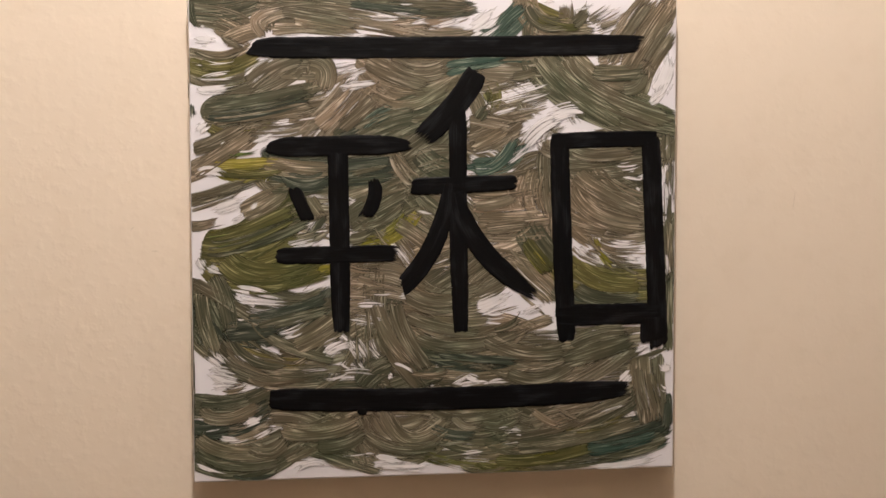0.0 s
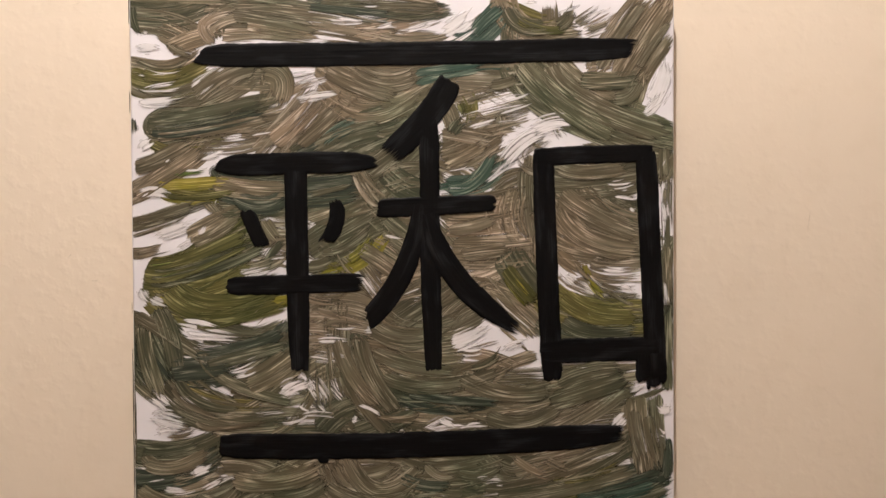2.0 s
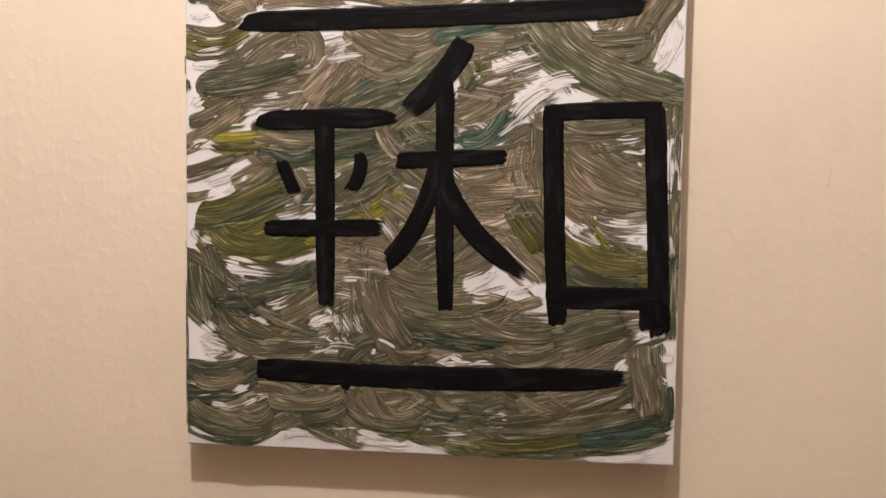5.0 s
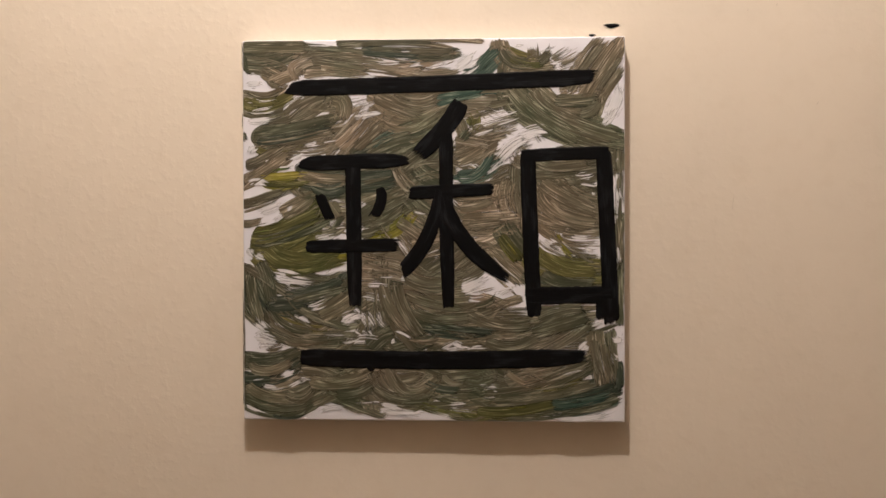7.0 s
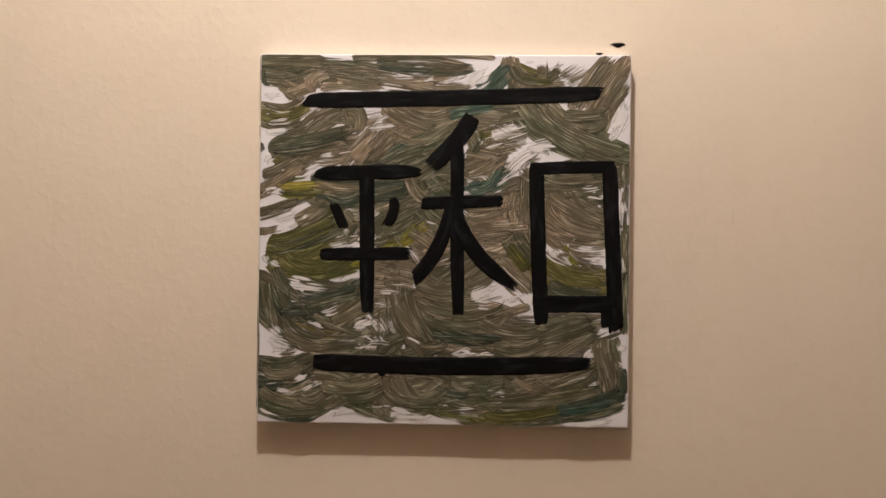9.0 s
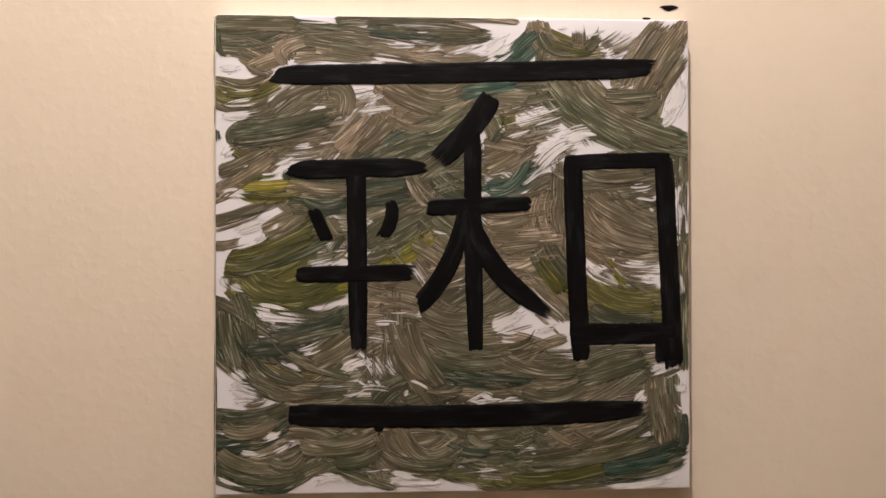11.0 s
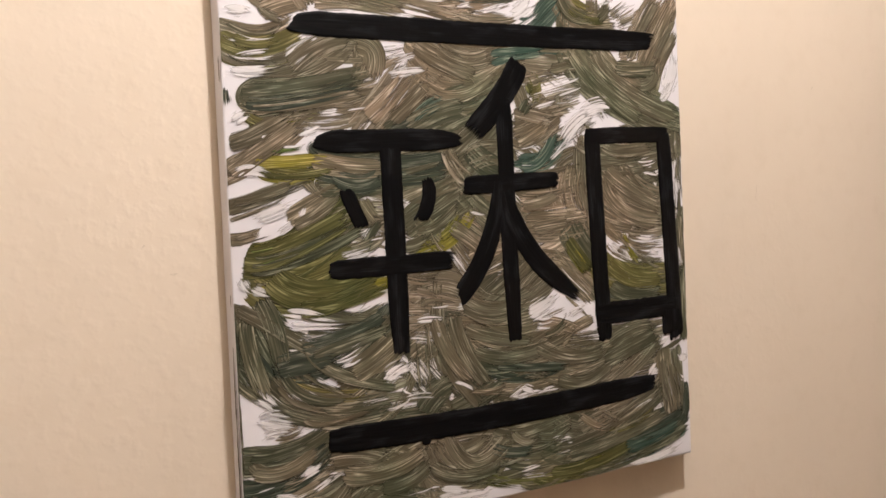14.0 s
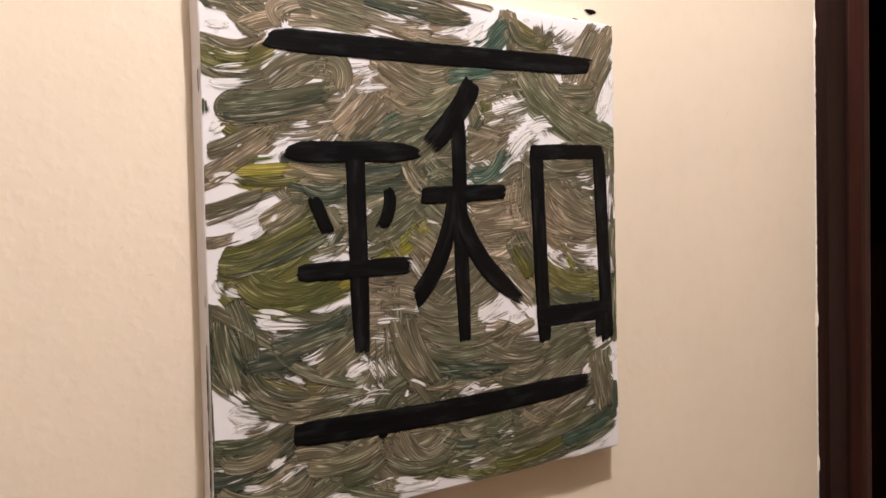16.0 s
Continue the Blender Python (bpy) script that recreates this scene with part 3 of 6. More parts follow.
stroke(-175.0, -32.0, -142.0, -38.0, -92.0, -23.0, 18.9, "olive", 0.15)
stroke(-107.0, -30.0, -94.0, -29.0, -82.0, -27.0, 9.4, "yellow", 0.10)
stroke(-177.0, -22.0, -164.0, -20.0, -151.0, -19.0, 6.6, "yellow", 0.50)
stroke(-155.0, -40.0, -128.0, -34.0, -99.0, -19.0, 12.3, "olive", 0.30)
stroke(-128.0, 13.0, -101.0, 20.0, -60.0, 16.0, 19.8, "taupe", 0.40)
stroke(-123.0, 1.0, -96.0, 5.0, -64.0, 6.0, 10.4, "taupe", 0.50)
stroke(-78.0, 37.0, -46.0, 48.0, -23.0, 53.0, 30.2, "umber", 0.10)
stroke(-73.0, 7.0, -41.0, 26.0, -18.0, 37.0, 29.2, "umber", 0.10)
stroke(-69.0, -8.0, -37.0, 2.0, -17.0, 26.0, 15.1, "yellow", 0.35)
stroke(-74.0, -6.0, -60.0, -4.0, -41.0, -1.0, 8.5, "yellow", 0.30)
stroke(-41.0, 68.0, -30.0, 48.0, -9.0, 30.0, 18.9, "umber", 0.20)
stroke(-64.0, 16.0, -51.0, 3.0, -36.0, -12.0, 17.0, "umber", 0.20)
stroke(-30.0, 30.0, -9.0, 11.0, 15.0, -2.0, 31.1, "green", 0.15)
stroke(-27.0, 20.0, -9.0, 11.0, 8.0, -7.0, 14.2, "taupe", 0.56)
stroke(-18.0, 57.0, 5.0, 64.0, 29.0, 57.0, 18.9, "umber", 0.10)
stroke(-18.0, 67.0, 1.0, 53.0, 24.0, 49.0, 18.9, "green", 0.10)
stroke(24.0, 42.0, 48.0, 39.0, 90.0, 48.0, 20.8, "umber", 0.10)
stroke(26.0, 25.0, 57.0, 27.0, 91.0, 31.0, 16.0, "taupe", 0.30)
stroke(31.0, 6.0, 62.0, 6.0, 93.0, 9.0, 24.5, "umber", 0.10)
stroke(33.0, -12.0, 62.0, -5.0, 83.0, 12.0, 21.7, "taupe", 0.40)
stroke(38.0, -24.0, 71.0, -32.0, 99.0, -56.0, 23.6, "umber", 0.15)
stroke(50.0, -17.0, 71.0, -36.0, 98.0, -60.0, 10.4, "taupe", 0.50)
stroke(68.0, 51.0, 63.0, 30.0, 73.0, 13.0, 15.1, "taupe", 0.35)
stroke(81.0, 54.0, 77.0, 30.0, 87.0, 10.0, 17.0, "umber", 0.20)
stroke(87.0, 68.0, 88.0, 40.0, 93.0, 11.0, 14.2, "umber", 0.20)
stroke(71.0, 7.0, 83.0, -12.0, 99.0, -31.0, 25.5, "green", 0.10)
stroke(75.0, -7.0, 83.0, -23.0, 99.0, -38.0, 10.4, "olive", 0.20)
stroke(-21.0, -19.0, 5.0, -12.0, 33.0, -8.0, 26.4, "umber", 0.10)
stroke(-14.0, -42.0, 10.0, -27.0, 43.0, -10.0, 26.4, "umber", 0.15)
stroke(-7.0, -30.0, 10.0, -22.0, 31.0, -14.0, 11.3, "taupe", 0.50)
stroke(24.0, -41.0, 39.0, -28.0, 60.0, -18.0, 24.5, "umber", 0.20)
stroke(-37.0, -42.0, -9.0, -61.0, 43.0, -59.0, 25.5, "umber", 0.12)
stroke(-30.0, -32.0, 5.0, -54.0, 55.0, -36.0, 18.9, "umber", 0.15)
stroke(24.0, -69.0, 57.0, -71.0, 88.0, -84.0, 10.4, "taupe", 0.50)
stroke(52.0, -86.0, 79.0, -75.0, 100.0, -70.0, 10.4, "umber", 0.30)
stroke(66.0, -50.0, 82.0, -63.0, 99.0, -78.0, 4.2, "umber", 0.50)
stroke(60.0, -69.0, 74.0, -62.0, 81.0, -55.0, 5.7, "umber", 0.58)
stroke(97.0, 62.0, 134.0, 58.0, 189.0, 66.0, 24.5, "umber", 0.10)
stroke(134.0, 55.0, 153.0, 54.0, 189.0, 60.0, 13.2, "taupe", 0.52)
stroke(149.0, 40.0, 163.0, 44.0, 189.0, 48.0, 10.4, "umber", 0.50)
stroke(98.0, 43.0, 134.0, 20.0, 191.0, 8.0, 27.4, "umber", 0.12)
stroke(124.0, 50.0, 149.0, 29.0, 191.0, 20.0, 26.4, "umber", 0.15)
stroke(144.0, 54.0, 161.0, 39.0, 191.0, 29.0, 14.2, "green", 0.20)
stroke(124.0, 40.0, 134.0, 30.0, 154.0, 20.0, 3.8, "taupe", 0.50)
stroke(100.0, 20.0, 130.0, 6.0, 191.0, 3.0, 17.0, "umber", 0.20)
stroke(134.0, -5.0, 154.0, -9.0, 191.0, -5.0, 21.7, "taupe", 0.58)
stroke(139.0, -20.0, 159.0, -26.0, 191.0, -22.0, 14.2, "taupe", 0.58)
stroke(110.0, 7.0, 120.0, -3.0, 134.0, -12.0, 11.3, "umber", 0.20)
stroke(111.0, -9.0, 124.0, -20.0, 146.0, -33.0, 14.2, "taupe", 0.56)
stroke(130.0, -2.0, 136.0, -17.0, 149.0, -34.0, 6.6, "yellow", 0.20)
stroke(100.0, -25.0, 134.0, -42.0, 191.0, -41.0, 27.4, "olive", 0.12)
stroke(98.0, -43.0, 134.0, -56.0, 192.0, -56.0, 23.6, "green", 0.12)
stroke(146.0, -27.0, 163.0, -37.0, 191.0, -40.0, 12.3, "umber", 0.20)
stroke(203.0, 80.0, 193.0, 67.0, 189.0, 52.0, 20.8, "umber", 0.25)
stroke(201.0, 16.0, 193.0, -8.0, 200.0, -44.0, 11.3, "umber", 0.30)
stroke(202.0, -32.0, 195.0, -61.0, 202.0, -92.0, 10.4, "green", 0.45)
stroke(201.0, 35.0, 194.0, 25.0, 192.0, 16.0, 6.6, "taupe", 0.50)
stroke(-204.0, -40.0, -151.0, -68.0, -99.0, -101.0, 16.0, "umber", 0.15)
stroke(-201.0, -44.0, -190.0, -70.0, -177.0, -94.0, 27.4, "green", 0.25)
stroke(-185.0, -33.0, -175.0, -47.0, -162.0, -59.0, 16.0, "green", 0.25)
stroke(-174.0, -72.0, -151.0, -81.0, -126.0, -75.0, 20.8, "deep", 0.15)
stroke(-167.0, -71.0, -120.0, -72.0, -85.0, -42.0, 16.0, "deep", 0.20)
stroke(-151.0, -56.0, -119.0, -59.0, -87.0, -42.0, 6.6, "green", 0.40)
stroke(-182.0, -24.0, -142.0, -44.0, -97.0, -53.0, 9.4, "umber", 0.20)
stroke(-171.0, -63.0, -160.0, -65.0, -149.0, -69.0, 10.4, "olive", 0.50)
stroke(-129.0, -97.0, -98.0, -76.0, -78.0, -53.0, 30.2, "umber", 0.08)
stroke(-111.0, -80.0, -92.0, -66.0, -81.0, -55.0, 14.2, "green", 0.30)
stroke(-175.0, -84.0, -151.0, -102.0, -111.0, -109.0, 20.8, "umber", 0.25)
stroke(-165.0, -89.0, -142.0, -100.0, -102.0, -104.0, 10.4, "olive", 0.30)
stroke(-173.0, -100.0, -138.0, -115.0, -88.0, -114.0, 19.8, "green", 0.15)
stroke(-202.0, -82.0, -181.0, -102.0, -152.0, -119.0, 9.4, "green", 0.54)
stroke(-113.0, -104.0, -83.0, -99.0, -60.0, -94.0, 12.3, "taupe", 0.50)
stroke(-102.0, -114.0, -74.0, -114.0, -33.0, -114.0, 16.0, "taupe", 0.50)
stroke(-88.0, -90.0, -74.0, -95.0, -60.0, -104.0, 14.2, "taupe", 0.60)
stroke(-83.0, -53.0, -51.0, -55.0, 5.0, -69.0, 29.2, "taupe", 0.35)
stroke(-76.0, -39.0, -51.0, -30.0, -23.0, -39.0, 29.2, "taupe", 0.25)
stroke(-77.0, -30.0, -60.0, -27.0, -37.0, -25.0, 14.2, "umber", 0.30)
stroke(-74.0, -81.0, -42.0, -70.0, 0.0, -79.0, 25.5, "umber", 0.25)
stroke(-54.0, -30.0, -53.0, -67.0, -40.0, -106.0, 18.9, "umber", 0.35)
stroke(-42.0, -53.0, -32.0, -86.0, -7.0, -125.0, 21.7, "green", 0.15)
stroke(-65.0, -60.0, -65.0, -95.0, -60.0, -125.0, 14.2, "green", 0.50)
stroke(-74.0, -67.0, -75.0, -95.0, -72.0, -123.0, 4.7, "umber", 0.54)
stroke(-28.0, -87.0, 10.0, -97.0, 72.0, -78.0, 23.6, "umber", 0.12)
stroke(-18.0, -67.0, 10.0, -78.0, 52.0, -74.0, 18.9, "umber", 0.25)
stroke(-23.0, -105.0, 19.0, -110.0, 79.0, -103.0, 21.7, "umber", 0.12)
stroke(-9.0, -97.0, 24.0, -106.0, 67.0, -108.0, 6.6, "deep", 0.20)
stroke(33.0, -88.0, 72.0, -108.0, 130.0, -97.0, 29.2, "umber", 0.10)
stroke(0.0, -92.0, 57.0, -105.0, 132.0, -90.0, 18.9, "umber", 0.20)
stroke(52.0, -118.0, 96.0, -118.0, 149.0, -89.0, 24.5, "umber", 0.15)
stroke(101.0, -125.0, 135.0, -110.0, 166.0, -87.0, 23.6, "taupe", 0.35)
stroke(105.0, -94.0, 144.0, -90.0, 179.0, -86.0, 18.9, "taupe", 0.35)
stroke(130.0, -108.0, 154.0, -104.0, 174.0, -95.0, 17.0, "umber", 0.30)
stroke(-42.0, -125.0, -14.0, -116.0, 10.0, -106.0, 20.8, "green", 0.30)
stroke(-67.0, -125.0, -53.0, -111.0, -35.0, -105.0, 20.8, "green", 0.25)
stroke(33.0, -121.0, 67.0, -121.0, 110.0, -123.0, 11.3, "taupe", 0.50)
stroke(167.0, -106.0, 171.0, -138.0, 180.0, -169.0, 17.0, "umber", 0.35)
stroke(185.0, -109.0, 187.0, -138.0, 193.0, -174.0, 13.2, "umber", 0.40)
stroke(194.0, -119.0, 190.0, -133.0, 187.0, -138.0, 5.7, "taupe", 0.54)
stroke(-203.0, -136.0, -165.0, -139.0, -134.0, -126.0, 20.8, "green", 0.20)
stroke(-203.0, -156.0, -165.0, -153.0, -134.0, -134.0, 17.0, "deep", 0.30)
stroke(-187.0, -113.0, -165.0, -120.0, -151.0, -123.0, 10.4, "taupe", 0.64)
stroke(-179.0, -125.0, -163.0, -125.0, -149.0, -116.0, 4.7, "umber", 0.54)
stroke(-206.0, -147.0, -174.0, -151.0, -152.0, -146.0, 9.4, "taupe", 0.50)
stroke(-206.0, -168.0, -166.0, -175.0, -120.0, -160.0, 18.9, "umber", 0.15)
stroke(-206.0, -176.0, -157.0, -189.0, -116.0, -170.0, 18.9, "green", 0.12)
stroke(-201.0, -161.0, -184.0, -166.0, -166.0, -167.0, 7.5, "green", 0.40)
stroke(-171.0, -194.0, -148.0, -198.0, -127.0, -186.0, 5.7, "green", 0.30)
stroke(-175.0, -163.0, -152.0, -160.0, -127.0, -148.0, 17.0, "taupe", 0.50)
stroke(-138.0, -146.0, -118.0, -147.0, -93.0, -155.0, 20.8, "umber", 0.10)
stroke(-130.0, -177.0, -98.0, -163.0, -61.0, -149.0, 24.5, "umber", 0.12)
stroke(-111.0, -172.0, -84.0, -181.0, -42.0, -195.0, 14.2, "green", 0.15)
stroke(-74.0, -151.0, -65.0, -174.0, -60.0, -191.0, 24.5, "umber", 0.10)
stroke(-97.0, -150.0, -79.0, -160.0, -65.0, -174.0, 18.9, "umber", 0.20)
stroke(-65.0, -152.0, -35.0, -175.0, 7.0, -152.0, 20.8, "umber", 0.15)
stroke(-61.0, -163.0, -28.0, -183.0, 12.0, -155.0, 17.9, "umber", 0.12)
stroke(-56.0, -149.0, -33.0, -159.0, -7.0, -150.0, 15.1, "umber", 0.10)
stroke(-51.0, -178.0, -14.0, -184.0, 33.0, -182.0, 10.4, "umber", 0.30)
stroke(-61.0, -185.0, -42.0, -182.0, -16.0, -189.0, 4.7, "green", 0.30)
stroke(0.0, -164.0, 33.0, -174.0, 69.0, -168.0, 19.8, "green", 0.20)
stroke(-9.0, -153.0, 24.0, -160.0, 72.0, -149.0, 20.8, "umber", 0.15)
stroke(52.0, -147.0, 81.0, -160.0, 110.0, -148.0, 25.5, "umber", 0.20)
stroke(-14.0, -181.0, 33.0, -194.0, 81.0, -189.0, 12.3, "olive", 0.45)
stroke(76.0, -156.0, 110.0, -148.0, 157.0, -140.0, 16.0, "taupe", 0.25)
stroke(86.0, -155.0, 101.0, -158.0, 120.0, -153.0, 12.3, "umber", 0.30)
stroke(21.0, -185.0, 57.0, -184.0, 130.0, -155.0, 21.7, "umber", 0.20)
stroke(29.0, -195.0, 72.0, -199.0, 140.0, -171.0, 15.1, "olive", 0.15)
stroke(43.0, -168.0, 96.0, -171.0, 172.0, -132.0, 20.8, "green", 0.15)
stroke(106.0, -184.0, 150.0, -171.0, 200.0, -156.0, 20.8, "deep", 0.15)
stroke(118.0, -190.0, 160.0, -189.0, 203.0, -174.0, 13.2, "teal", 0.45)
stroke(125.0, -185.0, 160.0, -185.0, 194.0, -175.0, 8.5, "green", 0.40)
stroke(64.0, -189.0, 96.0, -187.0, 130.0, -178.0, 8.5, "yellow", 0.40)
stroke(174.0, -160.0, 187.0, -167.0, 202.0, -163.0, 14.2, "deep", 0.20)
stroke(-197.0, 184.0, -197.0, 173.0, -190.0, 159.0, 6.6, "green", 0.20)
stroke(-190.0, 139.0, -190.0, 131.0, -189.0, 121.0, 5.7, "olive", 0.35)
stroke(-192.0, -38.0, -192.0, -58.0, -191.0, -86.0, 7.5, "green", 0.25)
stroke(-201.0, -83.0, -201.0, -124.0, -201.0, -161.0, 6.6, "umber", 0.40)
stroke(-192.0, -157.0, -192.0, -170.0, -191.0, -181.0, 6.6, "green", 0.25)
stroke(194.0, -136.0, 195.0, -155.0, 194.0, -175.0, 8.5, "deep", 0.35)
stroke(192.0, 85.0, 192.0, 72.0, 192.0, 54.0, 9.4, "umber", 0.20)
stroke(194.0, 33.0, 195.0, -18.0, 196.0, -71.0, 4.7, "umber", 0.35)
stroke(195.0, -68.0, 194.0, -90.0, 190.0, -103.0, 7.5, "green", 0.35)
stroke(162.0, -116.0, 179.0, -110.0, 195.0, -96.0, 10.4, "taupe", 0.50)
stroke(177.0, -109.0, 179.0, -128.0, 184.0, -148.0, 12.3, "taupe", 0.50)
stroke(100.0, 69.0, 86.0, 82.0, 124.0, 101.0, 18.9, "taupe", 0.60)
stroke(59.0, 77.0, 81.0, 87.0, 107.0, 98.0, 14.2, "taupe", 0.62)
stroke(135.0, -2.0, 154.0, -5.0, 191.0, -1.0, 9.4, "taupe", 0.50)
stroke(135.0, -12.0, 154.0, -17.0, 191.0, -16.0, 12.3, "taupe", 0.52)
stroke(138.0, -23.0, 158.0, -29.0, 191.0, -27.0, 9.4, "taupe", 0.50)
stroke(105.0, 103.0, 111.0, 91.0, 124.0, 80.0, 9.4, "umber", 0.54)
stroke(29.0, -68.0, 52.0, -63.0, 81.0, -54.0, 8.5, "umber", 0.54)
stroke(-37.0, -86.0, -9.0, -97.0, 24.0, -96.0, 14.2, "green", 0.30)
stroke(-9.0, -101.0, 24.0, -110.0, 67.0, -105.0, 9.4, "deep", 0.35)
stroke(120.0, -108.0, 144.0, -94.0, 169.0, -85.0, 12.3, "umber", 0.35)
stroke(-41.0, 141.0, -15.0, 136.0, 15.0, 140.0, 11.3, "umber", 0.10)
stroke(25.0, 118.0, 32.0, 104.0, 34.0, 90.0, 14.2, "umber", 0.25)
stroke(24.0, 97.0, 43.0, 93.0, 74.0, 88.0, 13.2, "taupe", 0.35)
stroke(132.0, 141.0, 148.0, 145.0, 167.0, 148.0, 8.5, "taupe", 0.50)
stroke(-141.0, 58.0, -100.0, 50.0, -34.0, 55.0, 21.7, "deep", 0.15)
stroke(-114.0, 38.0, -82.0, 43.0, -36.0, 50.0, 15.1, "green", 0.25)
stroke(-182.0, 102.0, -158.0, 104.0, -125.0, 109.0, 5.7, "deep", 0.20)
stroke(-180.0, 94.0, -158.0, 93.0, -127.0, 100.0, 4.2, "deep", 0.25)
stroke(-175.0, 83.0, -158.0, 83.0, -138.0, 86.0, 4.7, "yellow", 0.45)
stroke(-82.0, 76.0, -59.0, 86.0, -27.0, 97.0, 10.4, "deep", 0.30)
stroke(-136.0, 70.0, -141.0, 64.0, -119.0, 53.0, 7.5, "deep", 0.30)
stroke(-172.0, 53.0, -150.0, 50.0, -119.0, 53.0, 5.7, "olive", 0.30)
stroke(-186.0, 1.0, -164.0, 5.0, -137.0, 14.0, 6.6, "yellow", 0.50)
stroke(-182.0, -24.0, -155.0, -34.0, -128.0, -33.0, 6.6, "yellow", 0.50)
stroke(-110.0, -13.0, -101.0, 7.0, -87.0, 19.0, 9.4, "green", 0.40)
stroke(112.0, -50.0, 134.0, -54.0, 178.0, -52.0, 9.4, "deep", 0.40)
stroke(71.0, -12.0, 81.0, -26.0, 93.0, -41.0, 6.6, "yellow", 0.40)
stroke(-200.0, -56.0, -185.0, -74.0, -174.0, -89.0, 9.4, "deep", 0.30)
stroke(-202.0, -72.0, -189.0, -83.0, -181.0, -102.0, 4.7, "green", 0.45)
stroke(193.0, 56.0, 193.0, 40.0, 193.0, 25.0, 5.7, "umber", 0.35)
stroke(194.0, 11.0, 195.0, -13.0, 195.0, -42.0, 5.7, "umber", 0.30)
stroke(5.0, 132.0, 29.0, 138.0, 59.0, 144.0, 8.5, "teal", 0.20)
stroke(19.0, 55.0, 48.0, 61.0, 66.0, 77.0, 6.6, "teal", 0.30)
stroke(42.0, 118.0, 55.0, 122.0, 74.0, 128.0, 4.7, "umber", 0.30)
stroke(159.0, -109.0, 179.0, -103.0, 200.0, -93.0, 5.7, "umber", 0.40)
stroke(-199.0, 193.0, -162.0, 194.0, -131.0, 193.0, 14.2, "green", 0.10)
stroke(-99.0, 196.0, -54.0, 199.0, 1.0, 198.0, 12.3, "umber", 0.15)
stroke(-63.0, 187.0, -27.0, 187.0, 34.0, 185.0, 10.4, "umber", 0.30)
stroke(-8.0, 199.0, 29.0, 199.0, 57.0, 195.0, 7.5, "umber", 0.20)
stroke(-119.0, -5.0, -101.0, -1.0, -88.0, 8.0, 10.4, "umber", 0.25)
stroke(-77.0, -4.0, -64.0, -2.0, -51.0, 6.0, 11.3, "umber", 0.25)
stroke(-147.0, 161.0, -135.0, 174.0, -108.0, 179.0, 8.5, "umber", 0.15)
stroke(-198.0, 105.0, -198.0, 98.0, -198.0, 89.0, 6.1, "deep", 0.10)
stroke(-173.0, 153.0, -158.0, 160.0, -138.0, 165.0, 13.2, "umber", 0.10)
stroke(-100.0, 148.0, -86.0, 146.0, -63.0, 150.0, 6.6, "umber", 0.10)
stroke(170.0, -103.0, 173.0, -133.0, 179.0, -173.0, 16.0, "umber", 0.30)
stroke(185.0, -103.0, 187.0, -133.0, 191.0, -166.0, 13.2, "umber", 0.35)
stroke(57.0, -189.0, 125.0, -191.0, 193.0, -173.0, 13.2, "green", 0.25)
stroke(-50.0, -48.0, -42.0, -90.0, -13.0, -128.0, 13.2, "umber", 0.25)
stroke(-186.0, -38.0, -160.0, -79.0, -120.0, -104.0, 5.2, "green", 0.35)
stroke(-193.0, -139.0, -174.0, -149.0, -143.0, -138.0, 10.4, "umber", 0.30)
stroke(-194.0, -178.0, -175.0, -193.0, -138.0, -186.0, 6.6, "umber", 0.35)
stroke(-102.0, -127.0, -83.0, -113.0, -65.0, -81.0, 9.4, "umber", 0.45)
stroke(-63.0, 177.0, -41.0, 175.0, -20.0, 179.0, 6.6, "white", 0.52, "bare_patch")
stroke(-36.0, 167.0, -18.0, 172.0, 1.0, 178.0, 7.1, "white", 0.51, "bare_patch")
stroke(-6.0, 169.0, 10.0, 173.0, 27.0, 181.0, 6.6, "white", 0.51, "bare_patch")
stroke(-72.0, 166.0, -54.0, 165.0, -34.0, 164.0, 4.2, "white", 0.52, "bare_patch")
stroke(36.0, 171.0, 48.0, 170.0, 59.0, 173.0, 5.7, "white", 0.51, "bare_patch")
stroke(-162.0, 124.0, -145.0, 136.0, -124.0, 145.0, 6.1, "white", 0.51, "bare_patch")
stroke(-149.0, 117.0, -133.0, 129.0, -115.0, 140.0, 2.8, "white", 0.51, "bare_patch")
stroke(136.0, 139.0, 146.0, 145.0, 152.0, 149.0, 9.4, "white", 0.52, "bare_patch")
stroke(173.0, 157.0, 179.0, 166.0, 186.0, 176.0, 4.7, "white", 0.51, "bare_patch")
stroke(176.0, 178.0, 182.0, 186.0, 191.0, 199.0, 3.3, "white", 0.51, "bare_patch")
stroke(67.0, 118.0, 83.0, 123.0, 97.0, 128.0, 6.1, "white", 0.51, "bare_patch")
stroke(64.0, 108.0, 81.0, 113.0, 97.0, 119.0, 5.7, "white", 0.51, "bare_patch")
stroke(41.0, 97.0, 57.0, 102.0, 74.0, 106.0, 4.7, "white", 0.52, "bare_patch")
stroke(38.0, 108.0, 52.0, 112.0, 67.0, 114.0, 3.8, "white", 0.54, "bare_patch")
stroke(-152.0, 80.0, -132.0, 84.0, -107.0, 88.0, 6.1, "white", 0.51, "bare_patch")
stroke(-102.0, 93.0, -87.0, 98.0, -73.0, 103.0, 3.8, "white", 0.54, "bare_patch")
stroke(33.0, 68.0, 45.0, 69.0, 55.0, 72.0, 3.8, "white", 0.54, "bare_patch")
stroke(33.0, 57.0, 50.0, 57.0, 67.0, 62.0, 3.3, "white", 0.56, "bare_patch")
